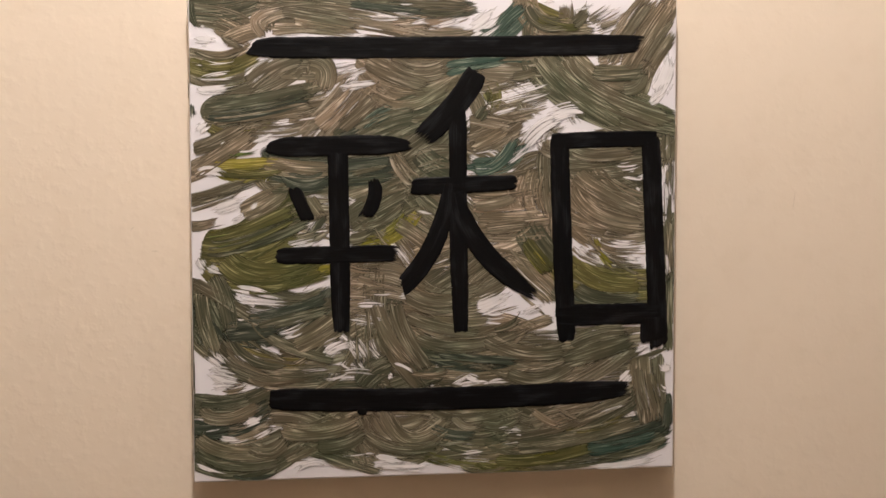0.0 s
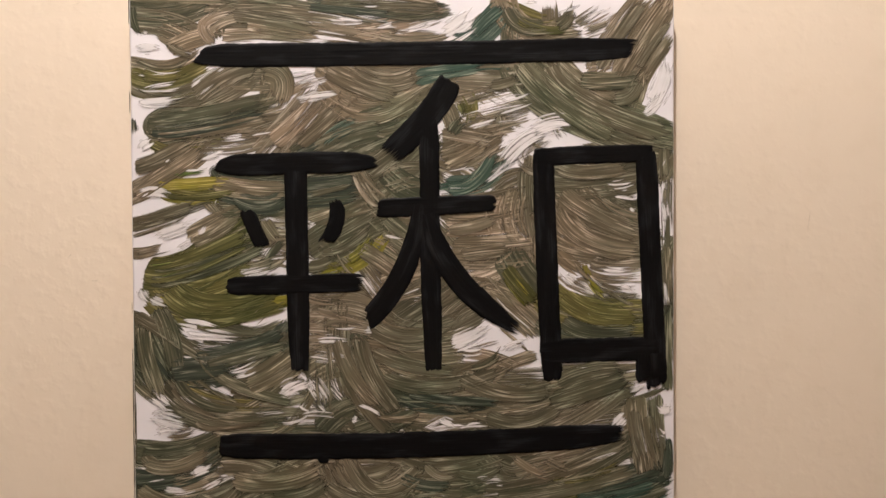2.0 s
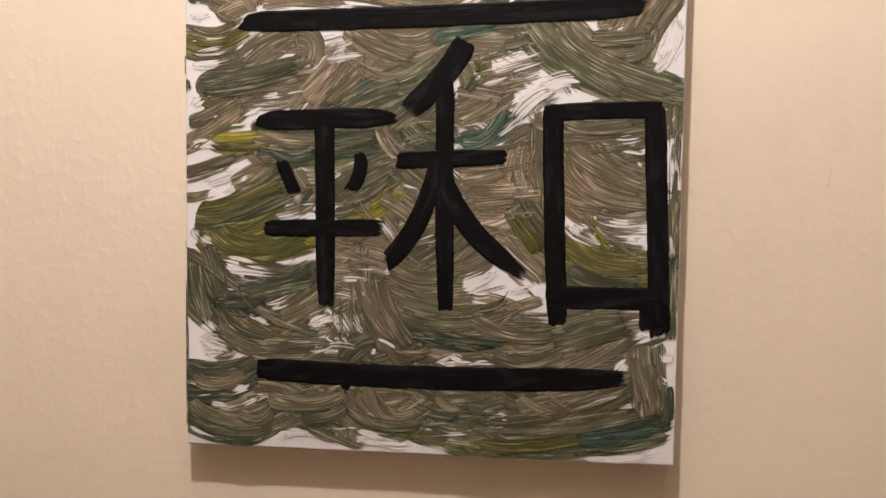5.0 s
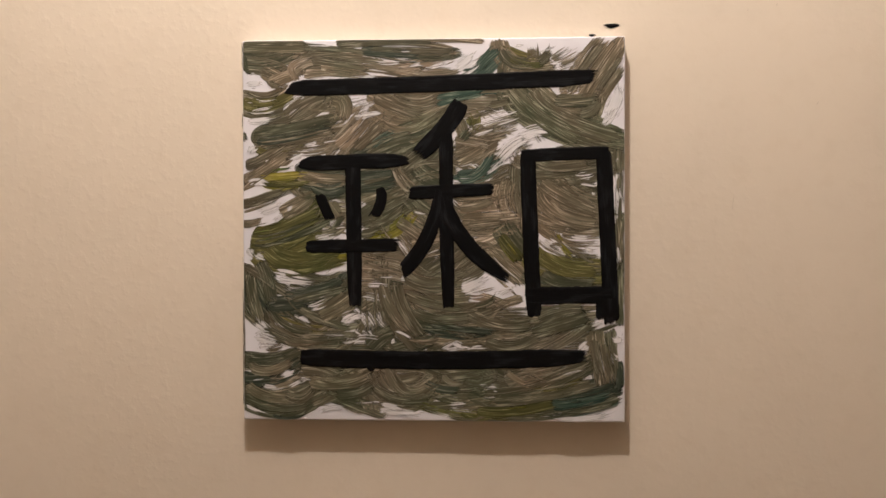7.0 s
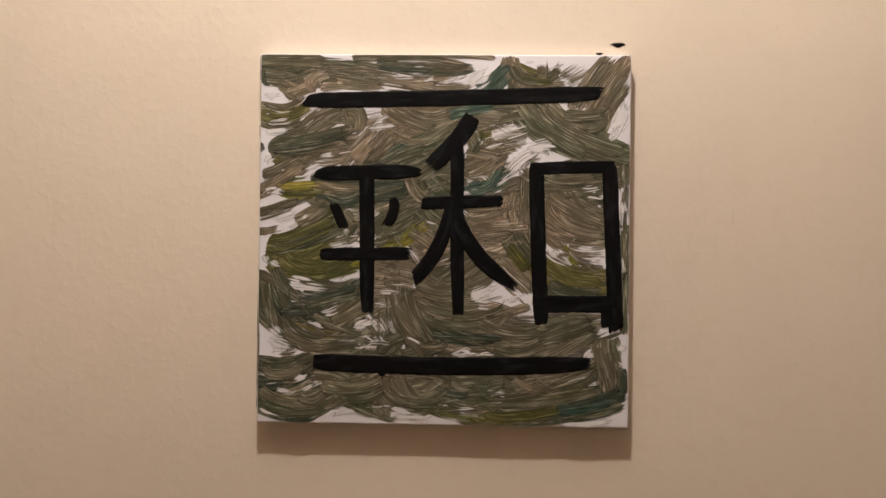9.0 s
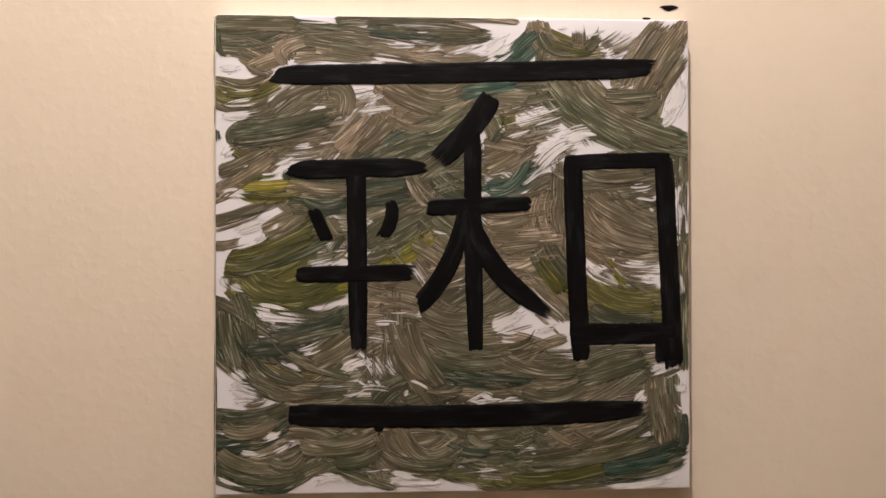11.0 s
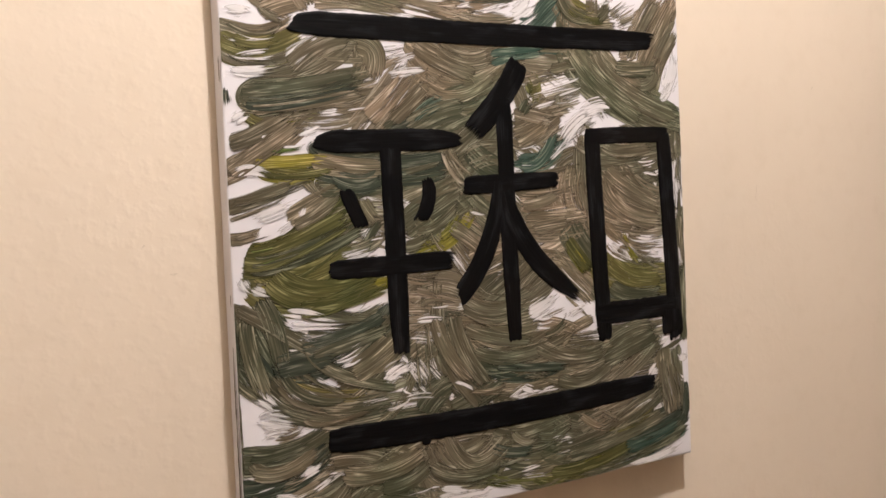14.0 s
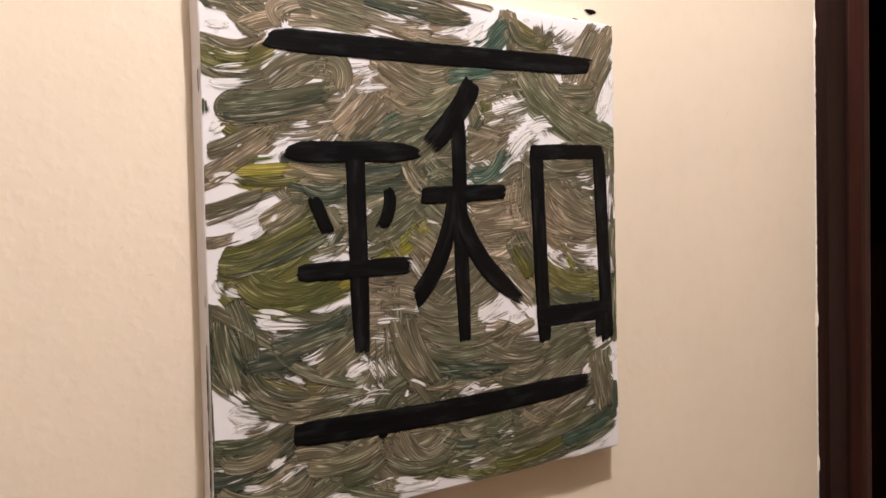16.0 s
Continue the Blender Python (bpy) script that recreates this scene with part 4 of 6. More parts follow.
stroke(-143.0, 44.0, -140.0, 44.0, -136.0, 43.0, 7.5, "white", 0.51, "bare_patch")
stroke(-128.0, -8.0, -115.0, -6.0, -101.0, -4.0, 7.5, "white", 0.51, "bare_patch")
stroke(-105.0, 2.0, -94.0, 3.0, -85.0, 4.0, 2.8, "white", 0.51, "bare_patch")
stroke(-23.0, 18.0, -13.0, 17.0, -4.0, 14.0, 6.6, "white", 0.54, "bare_patch")
stroke(-7.0, -36.0, 5.0, -30.0, 12.0, -28.0, 4.7, "white", 0.51, "bare_patch")
stroke(-37.0, -51.0, -25.0, -50.0, -11.0, -54.0, 7.5, "white", 0.51, "bare_patch")
stroke(-72.0, -58.0, -55.0, -57.0, -37.0, -60.0, 5.7, "white", 0.66, "bare_patch")
stroke(-76.0, -68.0, -60.0, -70.0, -39.0, -76.0, 13.7, "white", 0.60, "bare_patch")
stroke(-76.0, -85.0, -67.0, -96.0, -60.0, -111.0, 22.6, "white", 0.60, "bare_patch")
stroke(-142.0, -79.0, -124.0, -75.0, -104.0, -64.0, 6.6, "white", 0.51, "bare_patch")
stroke(-177.0, -167.0, -161.0, -167.0, -145.0, -160.0, 7.5, "white", 0.68, "bare_patch")
stroke(-166.0, -156.0, -152.0, -151.0, -141.0, -146.0, 11.3, "white", 0.68, "bare_patch")
stroke(-145.0, -164.0, -132.0, -157.0, -123.0, -153.0, 5.7, "white", 0.68, "bare_patch")
stroke(-204.0, -145.0, -181.0, -150.0, -165.0, -146.0, 5.7, "white", 0.68, "bare_patch")
stroke(6.0, -127.0, 20.0, -119.0, 34.0, -113.0, 6.1, "white", 0.50, "bare_patch")
stroke(10.0, -128.0, 29.0, -123.0, 50.0, -126.0, 6.1, "white", 0.50, "bare_patch")
stroke(31.0, -126.0, 48.0, -123.0, 69.0, -125.0, 4.7, "white", 0.60, "bare_patch")
stroke(48.0, -167.0, 62.0, -164.0, 74.0, -167.0, 10.4, "white", 0.51, "bare_patch")
stroke(48.0, -176.0, 62.0, -175.0, 79.0, -173.0, 5.7, "white", 0.66, "bare_patch")
stroke(2.0, -174.0, 19.0, -173.0, 36.0, -175.0, 3.8, "white", 0.66, "bare_patch")
stroke(12.0, -187.0, 33.0, -187.0, 52.0, -190.0, 9.0, "white", 0.66, "bare_patch")
stroke(-65.0, -183.0, -58.0, -181.0, -47.0, -184.0, 6.6, "white", 0.51, "bare_patch")
stroke(-86.0, -183.0, -75.0, -181.0, -63.0, -183.0, 4.7, "white", 0.60, "bare_patch")
stroke(-59.0, -191.0, -38.0, -190.0, 5.0, -195.0, 8.5, "white", 0.51, "bare_patch")
stroke(151.0, -149.0, 159.0, -145.0, 167.0, -140.0, 5.2, "white", 0.60, "bare_patch")
stroke(172.0, -164.0, 177.0, -161.0, 181.0, -158.0, 4.7, "white", 0.60, "bare_patch")
stroke(192.0, -13.0, 193.0, -27.0, 192.0, -42.0, 4.7, "white", 0.54, "bare_patch")
stroke(129.0, -12.0, 141.0, -20.0, 152.0, -29.0, 6.6, "white", 0.51, "bare_patch")
stroke(115.0, -89.0, 135.0, -84.0, 159.0, -83.0, 11.3, "white", 0.60, "bare_patch")
stroke(-169.0, -43.0, -146.0, -48.0, -117.0, -55.0, 10.4, "white", 0.50, "bare_patch")
stroke(-168.0, -56.0, -147.0, -61.0, -123.0, -57.0, 7.5, "white", 0.50, "bare_patch")
stroke(-99.0, -104.0, -83.0, -92.0, -63.0, -88.0, 15.1, "white", 0.52, "bare_patch")
stroke(-83.0, -113.0, -65.0, -111.0, -42.0, -116.0, 6.6, "white", 0.54, "bare_patch")
stroke(-42.0, -105.0, -28.0, -109.0, -16.0, -120.0, 5.7, "white", 0.54, "bare_patch")
stroke(-126.0, -66.0, -115.0, -70.0, -101.0, -63.0, 4.7, "white", 0.60, "bare_patch")
stroke(146.0, -5.0, 161.0, -7.0, 177.0, -5.0, 3.8, "white", 0.50, "bare_patch")
stroke(142.0, -16.0, 159.0, -20.0, 177.0, -18.0, 3.8, "white", 0.50, "bare_patch")
stroke(146.0, 58.0, 158.0, 57.0, 175.0, 61.0, 3.3, "white", 0.50, "bare_patch")
stroke(151.0, 48.0, 163.0, 46.0, 176.0, 45.0, 4.2, "white", 0.50, "bare_patch")
stroke(27.0, -68.0, 43.0, -71.0, 60.0, -71.0, 3.8, "white", 0.60, "bare_patch")
stroke(-9.0, -27.0, 3.0, -22.0, 10.0, -19.0, 2.8, "white", 0.50, "bare_patch")
stroke(-135.0, 194.0, -117.0, 193.0, -99.0, 192.0, 5.7, "white", 0.54, "bare_patch")
stroke(-85.0, 126.0, -67.0, 132.0, -45.0, 137.0, 7.5, "white", 0.54, "bare_patch")
stroke(-86.0, 118.0, -73.0, 122.0, -59.0, 130.0, 4.7, "white", 0.54, "bare_patch")
stroke(-200.0, 136.0, -180.0, 135.0, -162.0, 141.0, 3.3, "white", 0.58, "bare_patch")
stroke(-200.0, 125.0, -176.0, 124.0, -158.0, 129.0, 3.3, "white", 0.58, "bare_patch")
stroke(-127.0, -11.0, -117.0, -7.0, -105.0, -6.0, 5.7, "white", 0.52, "bare_patch")
stroke(51.0, 55.0, 71.0, 70.0, 93.0, 83.0, 11.3, "white", 0.54, "bare_patch")
stroke(64.0, 77.0, 76.0, 84.0, 91.0, 93.0, 7.5, "white", 0.56, "bare_patch")
stroke(151.0, 54.0, 163.0, 55.0, 173.0, 60.0, 4.2, "white", 0.56, "bare_patch")
stroke(189.0, 46.0, 192.0, 37.0, 191.0, 22.0, 5.2, "white", 0.52, "bare_patch")
stroke(189.0, 69.0, 192.0, 72.0, 194.0, 75.0, 3.3, "white", 0.56, "bare_patch")
stroke(-41.0, 181.0, -20.0, 177.0, 1.0, 175.0, 4.2, "white", 0.58, "bare_patch")
stroke(-27.0, 171.0, -13.0, 173.0, 6.0, 170.0, 3.8, "white", 0.58, "bare_patch")
stroke(-204.0, 129.0, -180.0, 124.0, -158.0, 127.0, 4.2, "white", 0.56, "bare_patch")
stroke(149.0, -124.0, 157.0, -120.0, 166.0, -115.0, 7.1, "white", 0.52, "bare_patch")
stroke(-191.0, -127.0, -176.0, -122.0, -156.0, -118.0, 7.5, "white", 0.58, "bare_patch")
stroke(-191.0, -112.0, -178.0, -107.0, -163.0, -111.0, 6.6, "white", 0.58, "bare_patch")
stroke(-164.0, -59.0, -147.0, -64.0, -126.0, -59.0, 6.6, "white", 0.58, "bare_patch")
stroke(109.0, 185.0, 124.0, 188.0, 140.0, 197.0, 4.2, "white", 0.56, "bare_patch")
stroke(-139.7, 158.4, -146.2, 173.9, -117.3, 182.6, 10.3, "taupe", 0.35)
stroke(-135.3, 163.0, -136.1, 170.5, -117.4, 171.8, 4.2, "taupe", 0.5)
stroke(-126.2, 178.8, -99.5, 175.8, -63.4, 169.0, 11.2, "umber", 0.2)
stroke(-117.4, 171.0, -95.0, 167.0, -63.4, 163.1, 7.6, "taupe", 0.3)
stroke(-175.0, 159.9, -161.9, 151.3, -150.9, 155.0, 6.5, "umber", 0.25)
stroke(-194.9, 145.3, -173.0, 139.9, -153.1, 152.3, 4.6, "umber", 0.2)
stroke(-192.7, 141.8, -170.9, 136.8, -153.1, 147.9, 2.3, "white", 0.6, "bare_patch")
stroke(-159.4, 178.0, -150.6, 180.9, -141.7, 183.8, 5.5, "white", 0.6, "bare_patch")
stroke(-191.6, 163.1, -188.1, 164.9, -182.9, 163.3, 10.2, "white", 0.35, "bare_patch")
stroke(-197.0, 153.2, -186.0, 154.3, -174.2, 152.8, 9.1, "white", 0.15, "bare_patch")
stroke(-195.1, 126.2, -179.9, 120.6, -153.4, 124.6, 4.1, "umber", 0.35)
stroke(-193.0, 124.0, -177.6, 128.7, -157.7, 131.2, 6.5, "white", 0.62, "bare_patch")
stroke(-192.8, 137.3, -177.5, 134.0, -157.6, 138.8, 10.2, "olive", 0.3)
stroke(-153.4, 120.1, -131.1, 136.2, -108.7, 142.4, 14.0, "umber", 0.05)
stroke(-106.5, 138.8, -93.0, 132.3, -96.3, 114.2, 18.9, "umber", 0.02)
stroke(-144.5, 120.2, -131.1, 129.4, -117.7, 137.7, 2.3, "taupe", 0.3)
stroke(-140.0, 136.0, -135.5, 140.6, -126.6, 142.1, 4.7, "white", 0.35, "bare_patch")
stroke(-151.2, 120.1, -146.7, 124.7, -135.5, 132.9, 3.7, "white", 0.5, "bare_patch")
stroke(-195.2, 115.9, -179.9, 115.3, -153.4, 119.2, 7.4, "white", 0.2, "bare_patch")
stroke(-182.2, 110.8, -162.3, 113.3, -135.7, 113.6, 3.7, "taupe", 0.45)
stroke(-186.7, 101.8, -158.0, 104.4, -106.6, 116.3, 12.0, "green", 0.1)
stroke(-184.5, 95.1, -153.6, 97.7, -99.9, 111.0, 10.3, "deep", 0.3)
stroke(-180.2, 90.7, -144.8, 95.5, -100.0, 105.1, 8.4, "umber", 0.2)
stroke(-171.3, 97.5, -144.7, 103.2, -108.9, 117.2, 1.4, "taupe", 0.3)
stroke(-167.0, 93.1, -140.3, 95.6, -108.9, 107.2, 1.4, "taupe", 0.35)
stroke(-186.8, 87.5, -171.5, 81.4, -149.3, 86.5, 8.3, "olive", 0.25)
stroke(-127.0, 95.7, -109.0, 95.9, -86.5, 100.7, 4.7, "taupe", 0.55)
stroke(-118.0, 91.3, -104.6, 93.7, -88.8, 96.2, 2.8, "white", 0.62, "bare_patch")
stroke(-196.3, 101.7, -194.6, 95.0, -192.5, 87.4, 6.5, "deep", 0.25)
stroke(-72.4, 185.5, -40.6, 183.1, -8.5, 180.7, 6.7, "deep", 0.25)
stroke(-36.0, 187.7, -26.8, 186.6, -15.4, 188.2, 3.8, "white", 0.5, "bare_patch")
stroke(-58.8, 178.1, -40.6, 177.2, -26.9, 172.1, 5.8, "white", 0.58, "bare_patch")
stroke(-24.6, 169.8, -15.4, 173.2, -3.9, 178.0, 4.8, "white", 0.5, "bare_patch")
stroke(-3.9, 168.9, 10.0, 175.2, 24.0, 181.4, 5.4, "white", 0.52, "bare_patch")
stroke(-72.5, 168.8, -54.3, 166.9, -36.1, 163.7, 3.8, "white", 0.62, "bare_patch")
stroke(-17.7, 181.4, 5.4, 179.6, 28.6, 184.7, 6.8, "green", 0.3)
stroke(24.0, 166.3, 38.0, 173.5, 54.4, 188.6, 21.5, "white", 0.25, "bare_patch")
stroke(26.3, 171.0, 38.0, 172.6, 49.7, 173.8, 3.4, "umber", 0.45)
stroke(47.3, 166.8, 59.1, 178.6, 73.2, 189.0, 9.9, "teal", 0.1)
stroke(31.0, 166.5, 45.0, 169.1, 59.1, 179.5, 4.9, "teal", 0.35)
stroke(-88.5, 134.6, -77.2, 135.7, -63.6, 138.7, 10.4, "white", 0.5, "bare_patch")
stroke(-88.6, 116.5, -63.7, 121.4, -45.4, 122.6, 9.6, "white", 0.42, "bare_patch")
stroke(-81.8, 125.7, -63.6, 131.4, -54.5, 132.9, 7.6, "white", 0.5, "bare_patch")
stroke(-88.5, 127.9, -75.0, 130.3, -59.0, 136.0, 1.9, "umber", 0.4)
stroke(-90.9, 116.5, -75.0, 121.3, -63.6, 128.2, 1.9, "umber", 0.4)
stroke(-59.0, 141.9, -36.2, 130.9, -8.6, 122.2, 16.4, "umber", 0.1)
stroke(-40.8, 140.0, -17.8, 131.2, 5.3, 137.1, 14.5, "umber", 0.03)
stroke(-54.6, 112.5, -27.1, 104.6, 9.9, 122.5, 9.7, "umber", 0.12)
stroke(-45.5, 110.3, -17.9, 109.3, 10.0, 127.1, 1.9, "taupe", 0.3)
stroke(-40.9, 103.5, -17.9, 101.5, 5.3, 113.3, 1.4, "taupe", 0.3)
stroke(-17.8, 134.9, -6.3, 133.7, 14.6, 143.2, 2.0, "taupe", 0.3)
stroke(5.3, 138.5, 28.6, 142.1, 56.8, 146.3, 6.9, "teal", 0.15)
stroke(-100.1, 87.0, -81.9, 103.0, -61.4, 126.0, 14.2, "taupe", 0.35)
stroke(-82.0, 84.9, -63.8, 101.0, -50.0, 114.8, 12.4, "umber", 0.2)
stroke(-95.6, 91.5, -81.9, 107.6, -70.5, 121.3, 1.9, "white", 0.6, "bare_patch")
stroke(-79.7, 91.7, -68.3, 105.5, -56.8, 117.0, 1.9, "white", 0.62, "bare_patch")
stroke(-63.9, 85.0, -45.5, 98.9, -27.1, 103.7, 14.5, "teal", 0.45)
stroke(-68.4, 80.4, -41.0, 92.1, -17.9, 96.9, 16.2, "green", 0.2)
stroke(35.6, 118.3, 40.3, 111.4, 38.9, 102.2, 8.9, "olive", 0.25)
stroke(30.9, 92.8, 35.6, 99.8, 42.7, 106.8, 10.9, "green", 0.1)
stroke(73.2, 188.1, 85.1, 174.5, 108.9, 175.1, 13.0, "green", 0.1)
stroke(80.3, 179.1, 99.3, 171.2, 123.2, 173.1, 8.0, "olive", 0.3)
stroke(85.0, 189.3, 92.1, 190.4, 99.3, 187.8, 7.0, "white", 0.45, "bare_patch")
stroke(108.9, 172.8, 118.4, 179.9, 125.6, 191.7, 11.1, "umber", 0.3)
stroke(125.6, 182.4, 142.4, 185.1, 156.9, 192.5, 7.1, "white", 0.55, "bare_patch")
stroke(132.9, 171.0, 147.3, 175.9, 161.8, 183.3, 7.1, "taupe", 0.5)
stroke(132.9, 166.3, 144.9, 170.3, 157.0, 172.4, 4.1, "white", 0.55, "bare_patch")
stroke(142.7, 143.2, 157.0, 166.8, 176.3, 192.9, 10.2, "umber", 0.1)
stroke(157.2, 138.7, 171.7, 162.4, 193.4, 193.4, 15.3, "umber", 0.05)
stroke(171.8, 143.7, 183.8, 162.7, 198.4, 181.8, 8.1, "umber", 0.1)
stroke(173.1, 160.1, 176.5, 167.2, 182.8, 175.3, 3.1, "white", 0.45, "bare_patch")
stroke(176.4, 181.3, 181.2, 188.4, 187.0, 193.2, 2.1, "white", 0.5, "bare_patch")
stroke(128.2, 142.9, 135.4, 146.8, 145.1, 147.9, 8.1, "white", 0.55, "bare_patch")
stroke(128.2, 134.5, 150.0, 133.9, 174.3, 136.7, 13.2, "green", 0.05)
stroke(142.8, 127.7, 152.4, 127.9, 163.1, 129.5, 1.5, "taupe", 0.1)
stroke(152.5, 119.9, 167.1, 124.8, 171.8, 139.0, 12.2, "umber", 0.05)
stroke(179.3, 117.9, 189.0, 129.8, 196.1, 158.2, 17.5, "white", 0.05, "bare_patch")
stroke(174.5, 110.8, 184.2, 115.6, 195.3, 139.4, 9.3, "white", 0.05, "bare_patch")
stroke(85.2, 144.5, 113.9, 117.0, 152.7, 94.1, 18.1, "green", 0.05)
stroke(104.2, 142.5, 133.1, 117.3, 191.8, 94.5, 17.3, "umber", 0.08)
stroke(87.5, 146.8, 97.1, 128.4, 106.7, 121.6, 2.5, "taupe", 0.25)
stroke(106.7, 116.9, 123.6, 100.8, 142.9, 94.0, 2.0, "taupe", 0.3)
stroke(59.1, 130.2, 70.9, 131.7, 85.2, 137.5, 9.0, "umber", 0.15)
stroke(66.2, 121.0, 80.5, 124.5, 92.3, 126.0, 4.5, "white", 0.45, "bare_patch")
stroke(59.2, 110.3, 75.7, 113.3, 94.8, 118.2, 3.5, "white", 0.4, "bare_patch")
stroke(59.2, 102.4, 78.1, 104.9, 97.2, 109.8, 4.0, "white", 0.45, "bare_patch")
stroke(59.2, 116.3, 75.7, 117.4, 97.1, 121.5, 2.0, "umber", 0.4)
stroke(59.2, 106.6, 78.1, 109.6, 97.2, 113.5, 2.0, "umber", 0.35)
stroke(63.9, 109.4, 67.2, 102.5, 67.2, 95.5, 7.0, "umber", 0.1)
stroke(97.1, 116.8, 97.2, 109.8, 98.6, 100.5, 7.0, "taupe", 0.3)
stroke(85.3, 93.4, 109.2, 103.0, 123.6, 98.5, 18.1, "white", 0.3, "bare_patch")
stroke(121.2, 105.5, 126.0, 98.5, 133.3, 89.2, 2.5, "umber", 0.5)
stroke(-195.7, 81.6, -188.2, 86.1, -182.4, 90.7, 11.9, "white", 0.1, "bare_patch")
stroke(-197.1, 68.2, -180.4, 75.0, -153.7, 89.6, 11.1, "umber", 0.12)
stroke(-197.4, 50.2, -176.1, 63.8, -149.4, 82.0, 12.0, "umber", 0.1)
stroke(-178.2, 71.4, -174.7, 75.0, -170.7, 76.9, 5.6, "white", 0.2, "bare_patch")
stroke(-153.9, 73.0, -140.5, 77.6, -127.1, 83.5, 7.6, "white", 0.4, "bare_patch")
stroke(-165.0, 66.1, -153.9, 67.1, -140.6, 69.9, 3.7, "white", 0.55, "bare_patch")
stroke(-171.7, 63.8, -156.2, 65.3, -136.1, 67.2, 4.7, "grass", 0.35)
stroke(-180.6, 56.2, -158.5, 57.2, -127.3, 59.6, 9.3, "yellow", 0.12)
stroke(-178.5, 50.3, -154.1, 47.3, -122.8, 52.8, 5.6, "olive", 0.15)
stroke(-140.7, 57.3, -113.9, 52.8, -86.8, 53.0, 14.2, "umber", 0.1)
stroke(-127.4, 47.4, -104.9, 41.5, -86.8, 53.0, 14.3, "deep", 0.2)
stroke(-125.1, 48.3, -104.9, 49.2, -89.0, 53.9, 1.4, "taupe", 0.2)
stroke(-196.1, 48.0, -182.8, 52.6, -163.0, 44.5, 10.2, "white", 0.1, "bare_patch")
stroke(-196.3, 30.1, -176.4, 34.6, -149.7, 44.6, 7.4, "umber", 0.3)
stroke(-194.2, 21.1, -172.1, 29.2, -149.8, 39.1, 2.8, "umber", 0.45)
stroke(-196.4, 25.6, -176.5, 31.0, -154.3, 36.9, 1.4, "taupe", 0.5)
stroke(-185.4, 18.8, -167.7, 24.7, -149.9, 31.0, 10.2, "white", 0.15, "bare_patch")
stroke(-154.4, 18.8, -149.9, 23.3, -147.6, 30.1, 8.4, "white", 0.3, "bare_patch")
stroke(-138.6, 41.4, -139.5, 43.7, -136.3, 44.6, 6.5, "white", 0.25, "bare_patch")
stroke(-149.7, 44.6, -143.1, 36.9, -132.0, 29.2, 3.7, "umber", 0.4)
stroke(-197.5, 7.6, -187.7, 9.8, -176.7, 13.8, 4.2, "umber", 0.35)
stroke(-196.6, 2.1, -190.0, 3.9, -178.9, 7.5, 3.7, "umber", 0.4)
stroke(-172.3, 8.4, -161.1, 14.3, -154.4, 21.0, 7.5, "white", 0.3, "bare_patch")
stroke(-156.7, 14.2, -141.0, 21.0, -118.5, 36.9, 10.3, "umber", 0.25)
stroke(-190.1, -6.0, -163.5, -1.6, -118.6, 18.7, 16.8, "olive", 0.05)
stroke(-185.8, -10.5, -154.7, -6.2, -100.6, 16.4, 14.0, "green", 0.3)
stroke(-187.9, -1.5, -174.6, 0.7, -159.0, 2.9, 3.7, "grass", 0.3)
stroke(-181.4, -9.7, -168.0, -6.1, -154.7, -3.9, 2.8, "grass", 0.4)
stroke(-107.3, 32.4, -100.6, 21.0, -91.6, 9.6, 11.5, "umber", 0.2)
stroke(-105.1, 18.7, -96.1, 20.1, -89.2, 21.0, 2.9, "taupe", 0.5)
stroke(-103.0, 5.0, -93.9, 6.4, -87.1, 9.6, 3.8, "taupe", 0.5)
stroke(-125.6, -10.9, -109.8, -7.3, -91.7, -1.9, 7.6, "white", 0.3, "bare_patch")
stroke(-194.7, -15.0, -191.2, -24.1, -183.8, -28.7, 9.2, "white", 0.15, "bare_patch")
stroke(-190.4, -24.1, -181.6, -28.7, -172.7, -32.4, 7.5, "white", 0.3, "bare_patch")
stroke(-172.6, -19.7, -141.5, -33.6, -91.8, -24.8, 20.6, "olive", 0.05)
stroke(-155.1, -42.6, -128.1, -38.3, -91.8, -24.8, 12.3, "olive", 0.15)
stroke(-161.6, -24.3, -155.8, -28.0, -151.4, -31.2, 4.7, "yellow", 0.3)
stroke(-100.9, -29.3, -91.8, -27.6, -85.0, -26.7, 7.6, "yellow", 0.1)
stroke(-128.2, -47.4, -110.0, -33.9, -100.9, -20.2, 2.4, "taupe", 0.45)
stroke(-114.7, -47.6, -103.3, -36.2, -96.4, -24.8, 2.4, "taupe", 0.5)
stroke(-36.5, 67.0, -25.0, 53.2, -8.8, 44.1, 2.9, "taupe", 0.2)
stroke(-41.1, 64.6, -31.9, 46.3, -18.1, 39.4, 4.8, "taupe", 0.3)
stroke(-73.2, 48.5, -54.9, 53.1, -36.5, 57.8, 4.8, "umber", 0.2)
stroke(-70.9, 43.9, -52.6, 47.6, -36.5, 54.1, 1.4, "taupe", 0.3)
stroke(-18.0, 55.6, -4.1, 60.2, 9.9, 70.9, 2.4, "taupe", 0.3)
stroke(-45.9, 0.2, -34.4, 9.4, -22.8, 25.6, 8.8, "yellow", 0.3)
stroke(-64.3, 7.2, -45.9, 11.8, -22.7, 32.5, 6.8, "umber", 0.25)
stroke(-71.2, -4.3, -64.3, -2.9, -55.1, -2.0, 4.8, "yellow", 0.4)
stroke(-64.2, 14.1, -50.5, -2.0, -41.4, -15.9, 3.4, "taupe", 0.3)
stroke(-55.1, 9.5, -46.0, -6.7, -36.8, -11.3, 3.4, "taupe", 0.35)
stroke(-18.1, 18.7, -11.2, 17.3, -1.9, 16.3, 2.9, "white", 0.5, "bare_patch")
